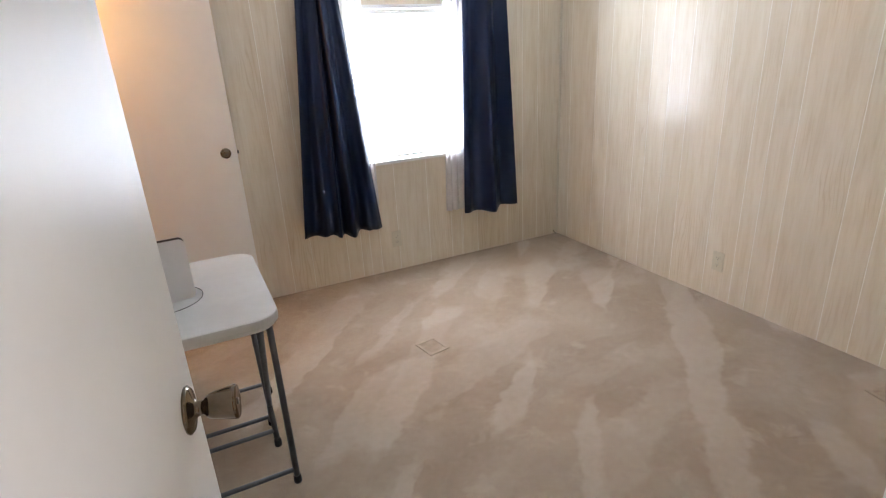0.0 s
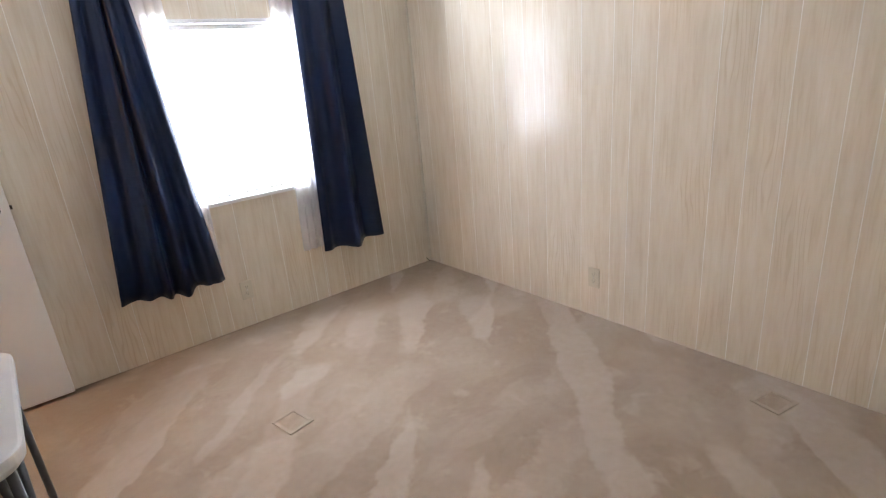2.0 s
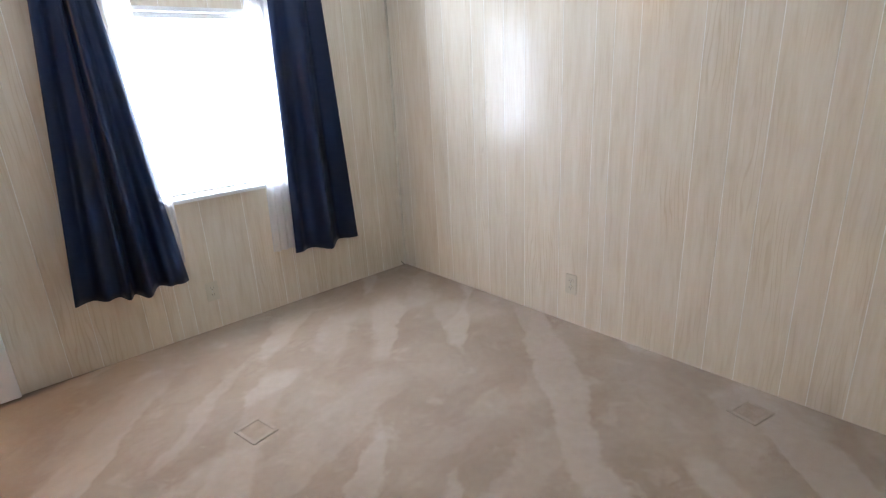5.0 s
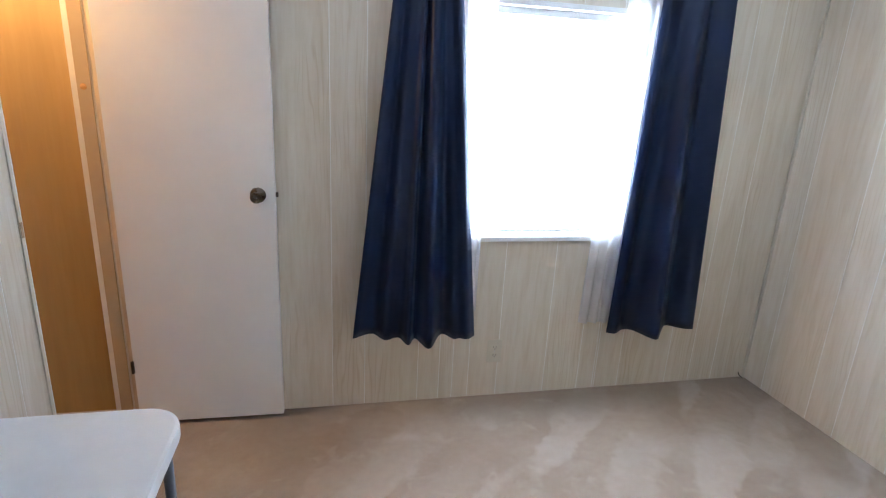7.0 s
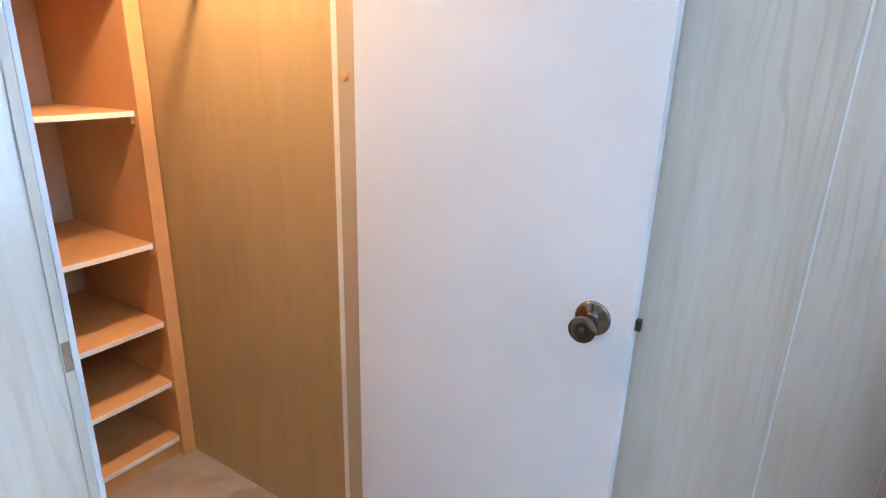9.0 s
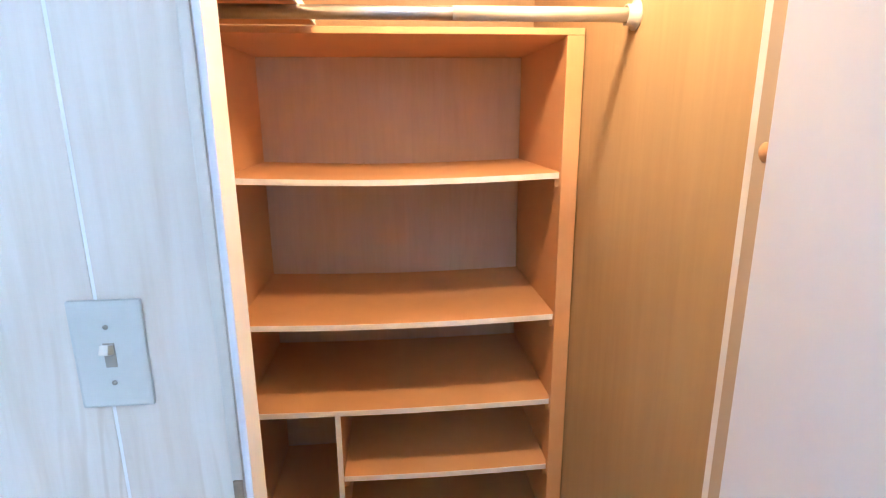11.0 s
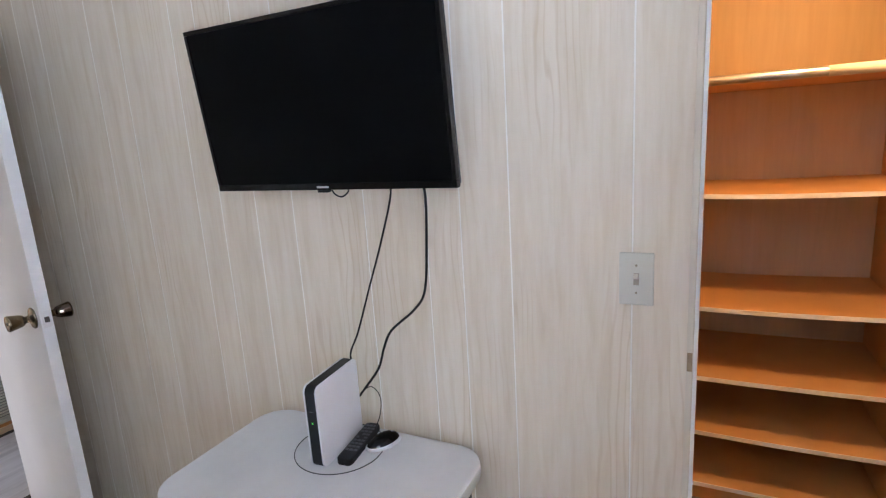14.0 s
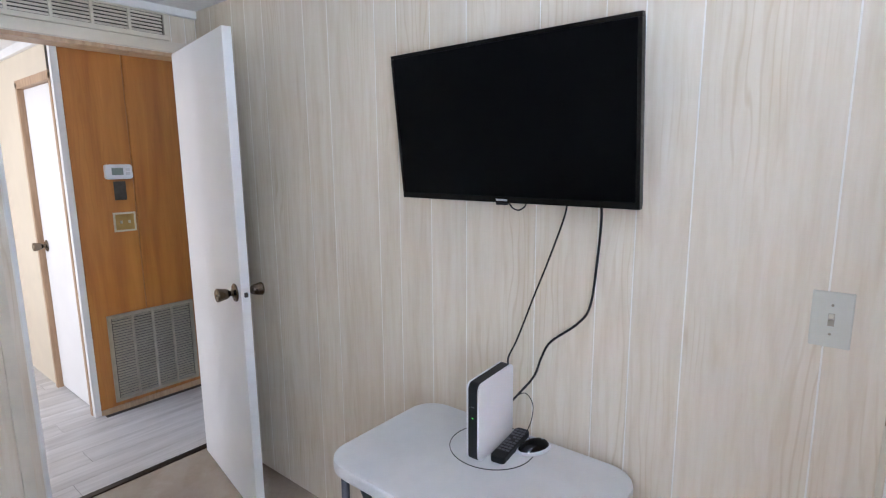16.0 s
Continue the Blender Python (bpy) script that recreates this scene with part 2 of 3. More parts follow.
def lathe(profile, m=None, n=24):
    """Turns a profile of (radius, height) about local z."""
    bm = bmesh.new()
    rings = []
    for r, z in profile:
        rings.append([bm.verts.new((max(r, 0.0003) * math.cos(2 * math.pi * i / n), max(r, 0.0003) * math.sin(2 * math.pi * i / n), z)) for i in range(n)])
    for a, b in zip(rings, rings[1:]):
        for i in range(n):
            bm.faces.new((a[i], a[(i + 1) % n], b[(i + 1) % n], b[i])).smooth = True
    bm.faces.new(list(reversed(rings[0])))
    bm.faces.new(rings[-1])
    if m is not None:
        bmesh.ops.transform(bm, matrix=m, verts=bm.verts)
    return bm


def tube(points, radius, n=10, bm=None):
    """A round tube along points."""
    bm = bm or bmesh.new()
    pts = [Vector(p) for p in points]
    rings = []
    for i, p in enumerate(pts):
        d = (pts[min(i + 1, len(pts) - 1)] - pts[max(i - 1, 0)]).normalized()
        q = d.to_track_quat("Z", "Y")
        rings.append([bm.verts.new(p + q @ Vector((radius * math.cos(2 * math.pi * k / n), radius * math.sin(2 * math.pi * k / n), 0))) for k in range(n)])
    for a, b in zip(rings, rings[1:]):
        for k in range(n):
            bm.faces.new((a[k], a[(k + 1) % n], b[(k + 1) % n], b[k])).smooth = True
    bm.faces.new(list(reversed(rings[0])))
    bm.faces.new(rings[-1])
    return bm


def smooth_line(points, steps=8):
    """Catmull-Rom line through points."""
    p = [Vector(q) for q in points]
    p = [p[0] * 2 - p[1]] + p + [p[-1] * 2 - p[-2]]
    out = []
    for i in range(1, len(p) - 2):
        for s in range(steps):
            t = s / steps
            a, b, c, d = p[i - 1:i + 3]
            out.append(0.5 * (2 * b + (c - a) * t + (2 * a - 5 * b + 4 * c - d) * t * t + (3 * b - a - 3 * c + d) * t ** 3))
    out.append(p[-2])
    return out


def slab(outline, z0, z1, bevel=0.0):
    """A flat plate with the given outline in x and y."""
    bm = bmesh.new()
    f = bm.faces.new([bm.verts.new((x, y, z0)) for x, y in outline])
    r = bmesh.ops.extrude_face_region(bm, geom=[f])
    bmesh.ops.translate(bm, vec=(0, 0, z1 - z0), verts=[v for v in r["geom"] if isinstance(v, bmesh.types.BMVert)])
    bmesh.ops.recalc_face_normals(bm, faces=bm.faces)
    if bevel:
        es = [e for e in bm.edges if abs(e.verts[0].co.z - e.verts[1].co.z) < 1e-6]
        bmesh.ops.bevel(bm, geom=es, offset=bevel, segments=2, profile=0.7, affect="EDGES")
    return bm


def rounded(x0, x1, y0, y1, r, n=7):
    out = []
    for cx, cy, a0 in ((x1 - r, y1 - r, 0), (x0 + r, y1 - r, 90), (x0 + r, y0 + r, 180), (x1 - r, y0 + r, 270)):
        for i in range(n + 1):
            a = radians(a0 + 90 * i / n)
            out.append((cx + r * math.cos(a), cy + r * math.sin(a)))
    return out


def finish(name, bm, material):
    me = bpy.data.meshes.new(name)
    bmesh.ops.recalc_face_normals(bm, faces=bm.faces)
    bm.to_mesh(me)
    bm.free()
    me.materials.append(material)
    return me


def part(name, bm, material, parent=None, label="", m=None):
    """Links a bmesh as one mesh object, under a thing or part if given."""
    ob = new(name, finish(name, bm, material))
    if parent is not None:
        ob.parent = parent
    if m is not None:
        ob.matrix_basis = m
    if label:
        tagged(ob, label)
    return ob


def thing(name, m, label, category, group=""):
    """An Empty at a thing's base, to carry its parts."""
    ob = new(name)
    ob.empty_display_size = 0.05
    ob.matrix_basis = m
    return tagged(ob, label, category, group)


def structure(name, bm, material, label, category):
    return tagged(part(name, bm, material), label, category, kind="structure")


# ---- large structure ----
PT = 0.0007   # panel strip thickness
wall_window = structure("wall_window", boxes(
    (-0.07, WX0, YW + PT, 3.10, 0, H), (WX1, W + 0.1, YW + PT, 3.10, 0, H),
    (WX0, WX1, YW + PT, 3.10, 0, WZ0), (WX0, WX1, YW + PT, 3.10, WZ1, H)), PANEL_GROOVE,
    "cream wood-grain panelled wall with a window", "wall")
wall_right = structure("wall_right", boxes((W + PT, W + 0.1, YB - 0.1, 3.10, 0, H)), PANEL_GROOVE, "cream wood-grain panelled side wall", "wall")
wall_television = structure("wall_television", boxes((-0.045, -PT, YB - 0.1, CY0, 0, H), (-0.045, -PT, CY0, YW + PT, 1.99, H)), PANEL_GROOVE,
                            "cream wood-grain panelled wall with a closet opening", "wall")
wall_back = structure("wall_back", boxes((-PT, DX0, YB - 0.1, YB - PT, 0, H), (DX1, W + PT, YB - 0.1, YB - PT, 0, H), (DX0, DX1, YB - 0.1, YB - PT, DZ, H)), PANEL_GROOVE,
                      "cream wood-grain panelled wall with a doorway", "wall")
floor = structure("floor", boxes((-0.07, W + 0.1, YB - 0.06, 3.14, -0.08, 0), (-1.50, -0.07, 2.02, 3.14, -0.08, 0)), CARPET, "worn beige cut-pile carpet with brush marks", "floor")
ceiling = structure("ceiling", boxes((-0.07, W + 0.1, YB - 0.1, 3.14, H, H + 0.08), (-1.50, -0.07, 2.02, 3.14, H, H + 0.08)), CEILING, "white textured ceiling", "ceiling")
structure("ceiling_trim", boxes((0.0, W, YB, YB + 0.022, H - 0.035, H), bevel=0.006), WHITE_TRIM, "white ceiling trim over the doorway wall", "trim")

# closet box behind the television wall
for nm, dims in (("wall_closet_side", (-1.50, -0.047, 3.078, 3.14, 0, H)), ("wall_closet_back", (-1.50, -1.44, 2.08, 3.078, 0, H)), ("wall_closet_end", (-1.50, -0.047, 2.02, 2.08, 0, H))):
    structure(nm, boxes(dims), CLOSET_WALL, "plain tan panelled closet wall", "wall")

# hall
hall_floor = structure("floor_hall", boxes((-1.1, 2.6, -1.17, YB - 0.06, -0.08, -0.004), (0.24, 2.6, -3.1, -1.17, -0.08, -0.004)), GRILLE_DARK, "light grey vinyl plank hall floor", "floor")
wall_hall_panel = structure("wall_hall_panel", boxes((-1.0, 0.335, -1.17, -1.074, 0, H)), GRILLE_DARK, "brown wood-panelled hall wall", "wall")
# the x = 2.5 side is unseen; its opening is made for the added lamp
structure("wall_hall", boxes((0.24, 0.335, -1.10, -1.174, 0, H), (0.24, 0.335, -3.0, -1.765, 0, H), (0.24, 0.335, -1.765, -1.10, 1.955, H),
                             (0.24, 2.6, -3.1, -3.0, 0, H), (2.5, 2.6, -3.0, YB - 0.1, 0, 0.7), (2.5, 2.6, -3.0, YB - 0.1, 1.9, H),
                             (2.5, 2.6, -1.2, YB - 0.1, 0.7, 1.9), (2.5, 2.6, -3.0, -2.6, 0.7, 1.9), (-1.1, -1.0, -1.17, YB - 0.1, 0, H)), HALL_WALL, "cream painted hall walls", "wall")
structure("ceiling_hall", boxes((-1.1, 2.6, -1.17, YB - 0.1, H, H + 0.08), (0.24, 2.6, -3.1, -1.17, H, H + 0.08)), CEILING, "white hall ceiling", "ceiling")
structure("hall_trim", boxes((0.335, 0.36, -3.0, -1.05, H - 0.05, H), bevel=0.006), WHITE_TRIM, "white hall ceiling trim", "trim")
structure("corner_trim", boxes((0.312, 0.345, -1.077, -1.062, 0, H - 0.05), (0.335, 0.345, -1.098, -1.077, 0, H - 0.05), bevel=0.002), WHITE_TRIM, "white corner trim on the hall panelling", "trim")
structure("hall_baseboard", boxes((-1.0, 0.312, -1.066, -1.056, -0.004, 0.03), bevel=0.002), OAK_TRIM, "narrow wooden base strip", "baseboard")

# unseen window, added round the lamp that brightens the hall
window_2 = structure("window_2", boxes((2.52, 2.58, -2.6, -2.56, 0.7, 1.9), (2.52, 2.58, -1.24, -1.2, 0.7, 1.9), (2.52, 2.58, -2.56, -1.24, 0.7, 0.74), (2.52, 2.58, -2.56, -1.24, 1.86, 1.9)), WHITE_TRIM, "white framed hall window, added out of view to hold the fill lamp", "window")
part("pane", boxes((2.548, 2.552, -2.56, -1.24, 0.74, 1.86)), GLASS, window_2).visible_shadow = False

# doorway lining
structure("door_frame", boxes((DX1 - 0.012, DX1 + 0.004, YB - 0.115, YB - 0.012, 0, DZ), (DX0 - 0.004, DX0 + 0.012, YB - 0.115, YB + 0.004, 0, DZ), (DX0 + 0.012, DX1 - 0.012, YB - 0.115, YB + 0.004, DZ - 0.014, DZ + 0.002), bevel=0.002),
          OAK_TRIM, "brown wood door lining of the bedroom doorway", "door frame")
structure("door_stop", boxes((DX1 - 0.0145, DX1 + 0.0055, YB - 0.0118, YB - 0.004, 0, DZ - 0.014), bevel=0.001), WHITE_TRIM, "white strip on the door lining", "trim")
structure("door_casing", boxes((DX0 - 0.03, DX1 + 0.05, YB, YB + 0.012, DZ + 0.004, DZ + 0.05), (DX1 + 0.035, DX1 + 0.075, YB, YB + 0.012, 0, DZ + 0.003), bevel=0.003), CREAM_TRIM, "cream casing round the bedroom doorway", "trim")
structure("threshold_strip", boxes((DX0, DX1, YB - 0.075, YB - 0.04, -0.002, 0.007), bevel=0.002), DARK_METAL, "thin dark carpet edge strip in the doorway", "threshold")

# closet opening lining
structure("closet_frame", boxes((-0.047, 0.003, CY0 - 0.002, CY0 + 0.006, 0, 1.978), (-0.047, 0.003, CY0 + 0.006, CY1 - 0.004, 1.966, 1.982), bevel=0.002),
          WHITE_TRIM, "white lining of the closet doorway", "door frame")
structure("closet_frame", boxes((-0.050, -0.006, CY1 - 0.004, CY1 + 0.10, 0, 1.978), bevel=0.002), TAN_JAMB, "tan hinge-side lining of the closet doorway", "door frame")
structure("closet_casing", boxes((0.0005, 0.005, CY0 - 0.015, CY0 - 0.003, 0, 1.99), bevel=0.002), CREAM_TRIM, "thin tan edge strip at the closet doorway", "trim")
structure("corner_trim", boxes((W - 0.012, W - 0.001, YW - 0.012, YW - 0.001, 0, H), bevel=0.004), CREAM_TRIM, "cream strip in the wall corner", "trim")

# ---- window ----
window_1 = structure("window_1", boxes((WX0, WX0 + 0.03, 3.068, 3.095, WZ0, WZ1), (WX1 - 0.03, WX1, 3.068, 3.095, WZ0, WZ1), (WX0 + 0.03, WX1 - 0.03, 3.068, 3.095, WZ1 - 0.03, WZ1),
                                       (WX0 + 0.03, WX1 - 0.03, 3.068, 3.095, WZ0, WZ0 + 0.03), (WX0 + 0.03, WX1 - 0.03, 3.066, 3.093, 1.235, 1.265)), WHITE_TRIM, "white aluminium window behind closed mini blinds", "window")
for z0, z1 in ((WZ0 + 0.03, 1.235), (1.265, WZ1 - 0.03)):
    pane = part("pane", boxes((WX0 + 0.03, WX1 - 0.03, 3.078, 3.082, z0, z1)), GLASS, window_1)
    pane.visible_shadow = False
part("window_frame", boxes((WX0 - 0.03, WX0 + 0.004, YW - 0.012, YW + 0.05, WZ0, WZ1), (WX1 - 0.004, WX1 + 0.03, YW - 0.012, YW + 0.05, WZ0, WZ1),
                           (WX0 - 0.03, WX1 + 0.03, YW - 0.012, YW + 0.05, WZ1 + 0.001, WZ1 + 0.024), bevel=0.003), WHITE_TRIM, window_1)
part("window_sill", boxes((WX0 - 0.03, WX1 + 0.03, YW - 0.016, YW + 0.07, WZ0 - 0.022, WZ0 - 0.001), bevel=0.004), WHITE_TRIM, window_1)


def mini_blind():
    b = thing("mini_blind", pose((WX0 + WX1) / 2, 3.022, WZ0), "closed white plastic mini blind glowing with daylight", "blind")
    w = (WX1 - WX0) / 2 - 0.008
    h = WZ1 - WZ0
    part("headrail", boxes((-w, w, -0.014, 0.014, h - 0.028, h), bevel=0.003), WHITE_TRIM, b)
    part("bottom_rail", boxes((-w, w, -0.010, 0.010, 0.012, 0.026), bevel=0.003), WHITE_TRIM, b)
    bm = bmesh.new()
    rows = [[bm.verts.new((sx * w, y, 0.0018 * (1 - (y / 0.0125) ** 2))) for y in (-0.0125, -0.006, 0, 0.006, 0.0125)] for sx in (-1, 1)]
    for i in range(4):
        bm.faces.new((rows[0][i], rows[1][i], rows[1][i + 1], rows[0][i + 1])).smooth = True
    me = finish("slat", bm, BLIND)
    n = 42
    for i in range(n):
        s = new("slat", me)
        s.parent = b
        s.matrix_basis = pose(0, 0, 0.04 + (h - 0.08) * i / (n - 1), -58)
    for x in (-w * 0.6, w * 0.6):
        part("cord", tube([(x, -0.013, 0.02), (x, -0.013, h - 0.02)], 0.0008, 6), WHITE_TRIM, b)
    part("tilt_wand", tube([(-w * 0.82, -0.022, h - 0.03), (-w * 0.82, -0.024, h - 0.45)], 0.003, 8), WHITE_TRIM, b)


mini_blind()

# ---- curtains ----


def drape(bm_name, top, bottom, ytop, ybot, z1, z0, folds, depth, seed, material, parent, hem=0.0, bulge=(), thick=0.0025):
    """A hanging cloth between two top and two bottom x places, with folds that deepen downward."""
    rnd = random.Random(seed)
    ph = [rnd.uniform(0, 6.28) for _ in range(4)]
    nu, nv = 72, 44
    bm = bmesh.new()
    grid = []
    for j in range(nv + 1):
        v = j / nv
        row = []
        for i in range(nu + 1):
            u = i / nu
            w = u + 0.02 * math.sin(6.28 * u * 2 + ph[0] + v)
            x = (top[0] + (top[1] - top[0]) * w) * (1 - v) + (bottom[0] + (bottom[1] - bottom[0]) * w) * v
            a = depth * (0.55 + 0.45 * v)
            y = math.sin(6.28 * folds * w + ph[1] + 0.5 * math.sin(2.2 * v + ph[2])) * a + 0.14 * a * math.sin(6.28 * folds * 2.3 * w + ph[3])
            for c, s, d in bulge:
                y -= d * (0.25 + 0.75 * v) * math.exp(-((u - c) / s) ** 2)
            z = z1 + (z0 - z1) * v + hem * v * (u - 0.5)
            for c, s, d in bulge:
                z -= 0.22 * d * v * v * math.exp(-((u - c) / s) ** 2)
            row.append(bm.verts.new((x, ytop + (ybot - ytop) * v + y, z)))
        grid.append(row)
    for j in range(nv):
        for i in range(nu):
            bm.faces.new((grid[j][i], grid[j][i + 1], grid[j + 1][i + 1], grid[j + 1][i])).smooth = True
    ob = part(bm_name, bm, material, parent)
    if thick:
        md = ob.modifiers.new("thickness", "SOLIDIFY")
        md.thickness = thick
    return ob


def curtain_set():
    rod = thing("curtain_rod", pose(1.72, 2.92, 1.97), "white curtain rod on brackets above the window", "curtain rod")
    part("rod", tube([(-0.76, 0, 0), (0.83, 0, 0)], 0.007), WHITE_TRIM, rod)
    for x in (-0.76, 0.83):
        part("bracket", boxes((x - 0.006, x + 0.006, -0.004, 0.066, -0.006, 0.006), (x - 0.012, x + 0.012, 0.058, 0.066, -0.03, 0.03), bevel=0.002), WHITE_TRIM, rod)
    one = tagged(drape("curtain", (1.066, 1.268), (0.895, 1.412), 2.925, 2.845, 1.985, 0.395, 3.3, 0.024, 5, NAVY, None, hem=-0.03,
                       bulge=((0.20, 0.05, 0.022), (0.43, 0.055, 0.075), (0.57, 0.05, 0.07), (0.78, 0.05, 0.025))), "navy blue satin curtain with soft vertical folds flaring to the hem", "curtain", "curtains at the window")
    two = tagged(drape("curtain", (2.105, 2.412), (2.034, 2.476), 2.915, 2.87, 1.985, 0.365, 2.2, 0.028, 11, NAVY, None, hem=0.0,
                       bulge=((0.45, 0.16, 0.06),)), "navy blue satin curtain hanging straight beside the window", "curtain", "curtains at the window")
    tagged(drape("sheer_curtain", (1.23, 1.43), (1.31, 1.43), 2.95, 2.955, 1.98, 0.45, 4.0, 0.008, 3, SHEER, None, thick=0), "white sheer curtain drawn aside behind the navy curtain", "curtain", "sheers at the window")
    tagged(drape("sheer_curtain", (1.985, 2.16), (1.925, 2.12), 2.95, 2.94, 1.98, 0.375, 4.0, 0.010, 8, SHEER, None, thick=0), "white sheer curtain with a ragged lower edge", "curtain", "sheers at the window")


curtain_set()

# ---- doors ----
KNOB = ((0.036, 0.0), (0.037, 0.003), (0.032, 0.007), (0.017, 0.010), (0.0115, 0.015), (0.0115, 0.024), (0.017, 0.028), (0.0205, 0.036), (0.0235, 0.050), (0.0265, 0.066), (0.0268, 0.070), (0.0245, 0.0725), (0.012, 0.0715), (0.0, 0.071))


def flush_door(name, m, width, height, label, hinges, knob_z, knob=1.0):
    """A flush door hung at local x 0, y 0 to -thickness; knobs on both faces near local x = width."""
    d = thing(name, m, label, "door")
    th = 0.035
    leaf = part("leaf", boxes((0.003, width, -th, 0, 0.018, height), bevel=0.002), WHITE_DOOR, d)
    for sgn, y in ((90, -th), (-90, 0)):
        k = part("knob", lathe([(r * knob, h * knob) for r, h in KNOB], pose(width - 0.062, y, knob_z, sgn)), BRASS_OLD, d, "antique brass door knob")
        part("keyhole", lathe(((0.005, 0.070 * knob), (0.005, 0.0728 * knob), (0.0, 0.073 * knob)), pose(width - 0.062, y, knob_z, sgn), 12), DARK_METAL, k)
    plate = part("latch_plate", boxes((width - 0.0005, width + 0.0012, -th / 2 - 0.012, -th / 2 + 0.012, knob_z - 0.028, knob_z + 0.028)), WHITE_TRIM, d)
    part("latch_bolt", boxes((width, width + 0.010, -th / 2 - 0.006, -th / 2 + 0.006, knob_z - 0.009, knob_z + 0.009), bevel=0.001), DARK_METAL, plate, "dark latch bolt")
    for hz in hinges:
        part("hinge", tube([(0.0, -th - 0.004, hz - 0.026), (0.0, -th - 0.004, hz + 0.026)], 0.005, 8, boxes((0.0, 0.006, -th - 0.002, -th + 0.001, hz - 0.026, hz + 0.026))), DARK_METAL, d)
    return d


closet_door = flush_door("closet_door", pose(0.030, 2.972, 0, 0, 0, -1.2), 0.569, 1.965, "white flush closet door with a brass knob, open against the panelled wall", (0.27, 1.75), 0.97, 0.8)
bedroom_door = flush_door("bedroom_door", pose(0.092, -0.181, 0, 0, 0, 79.2), 0.683, 1.945, "white flush bedroom door with brass knobs, standing open", (), 0.962)
hall_door = thing("hall_door", pose(0.30, -1.44, 0), "closed cream-white hall door in a wooden frame", "door")
part("leaf", boxes((-0.02, 0.015, -0.29, 0.305, 0.01, 1.905), bevel=0.002), WHITE_DOOR, hall_door)
part("frame", boxes((-0.03, 0.048, -0.325, -0.292, 0, 1.945), (-0.03, 0.048, 0.307, 0.338, 0, 1.945), (-0.03, 0.048, -0.325, 0.338, 1.908, 1.955), bevel=0.003), OAK_TRIM, hall_door, "brown wooden door frame")
part("knob", lathe(KNOB, pose(0.015, -0.235, 0.955, 0, 90)), BRASS_OLD, hall_door)
structure("strike_plate", boxes((0.0, 0.0062, CY0 - 0.0138, CY0 - 0.0036, 0.950, 0.992), bevel=0.001), OCHRE, "worn brass strike plate on the closet lining", "strike plate")

# ---- closet ----


def closet_unit():
    u = thing("closet_shelf_unit", pose(-0.892, 2.6, 0), "built-in tan shelf unit with white-edged empty shelves", "shelf unit")
    x1, x0, y0, y1, top = 0.0, -0.542, -0.516, 0.474, 1.575
    for a, b in ((y1 - 0.046, y1), (y0, y0 + 0.03)):
        part("side_panel", boxes((x0, x1 - 0.004, a + 0.008 if a > 0 else a, b, 0, top), bevel=0.002), CLOSET_BOARD, u)
    part("stile", boxes((x1 - 0.02, x1, y1 - 0.046, y1, 0, top), bevel=0.002), CLOSET_BOARD, u)
    part("stile", boxes((x1 - 0.02, x1, y0, y0 + 0.035, 0, top), bevel=0.002), CLOSET_BOARD, u)
    part("back_panel", boxes((x0 - 0.003, x0 + 0.003, y0 + 0.03, y1 - 0.039, 0.0, top)), CLOSET_BACK, u)
    l, r = y0 + 0.031, y1 - 0.039

    def shelf(z, ya, yb, sag):
        n = 16
        for nm, xa, xb, mat in (("shelf", x0 + 0.004, x1 - 0.024, CLOSET_BOARD), ("edge_band", x1 - 0.024, x1 - 0.021, EDGE_BAND)):
            bm = bmesh.new()
            cols = []
            for i in range(n + 1):
                t = i / n
                y, dz = ya + (yb - ya) * t, -sag * math.sin(math.pi * t)
                cols.append([bm.verts.new((x, y, z + dz + o)) for x, o in ((xa, -0.016), (xb, -0.016), (xb, 0), (xa, 0))])
            for a, b in zip(cols, cols[1:]):
                for k in range(4):
                    bm.faces.new((a[k], a[(k + 1) % 4], b[(k + 1) % 4], b[k]))
            bm.faces.new(cols[0]), bm.faces.new(list(reversed(cols[-1])))
            if nm == "shelf":
                s = part(nm, bm, mat, u)
            else:
                part(nm, bm, mat, s, "white edge band")
        return s

    shelf(1.223, l, r, 0.012)
    shelf(0.807, l, r, 0.010)
    shelf(0.529, l, r, 0.006)
    shelf(0.299, -0.205, r, 0.005)
    shelf(0.075, l, r, 0.0)
    part("divider", boxes((x0 + 0.004, x1 - 0.024, -0.222, -0.206, 0.076, 0.512), bevel=0.001), CLOSET_BOARD, u)
    part("divider_edge", boxes((x1 - 0.0235, x1 - 0.021, -0.222, -0.206, 0.076, 0.512)), EDGE_BAND, u, "white edge band")
    part("toe_board", boxes((x1 - 0.05, x1 - 0.034, l, r, 0.0, 0.058), bevel=0.001), CLOSET_BOARD, u)
    part("top_shelf", boxes((x0, x1, y0, y1, top + 0.001, top + 0.018), bevel=0.002), CLOSET_BOARD, u)
    for z in (1.223, 0.807, 0.529, 0.299):
        part("cleat", boxes((x0 + 0.01, x1 - 0.03, r - 0.014, r - 0.001, z - 0.04, z - 0.0175), bevel=0.001), CLOSET_BOARD, u)
    part("cleat", boxes((x0 + 0.02, x1 - 0.03, -0.205, -0.19, 0.259, 0.282), bevel=0.001), CLOSET_BOARD, u)


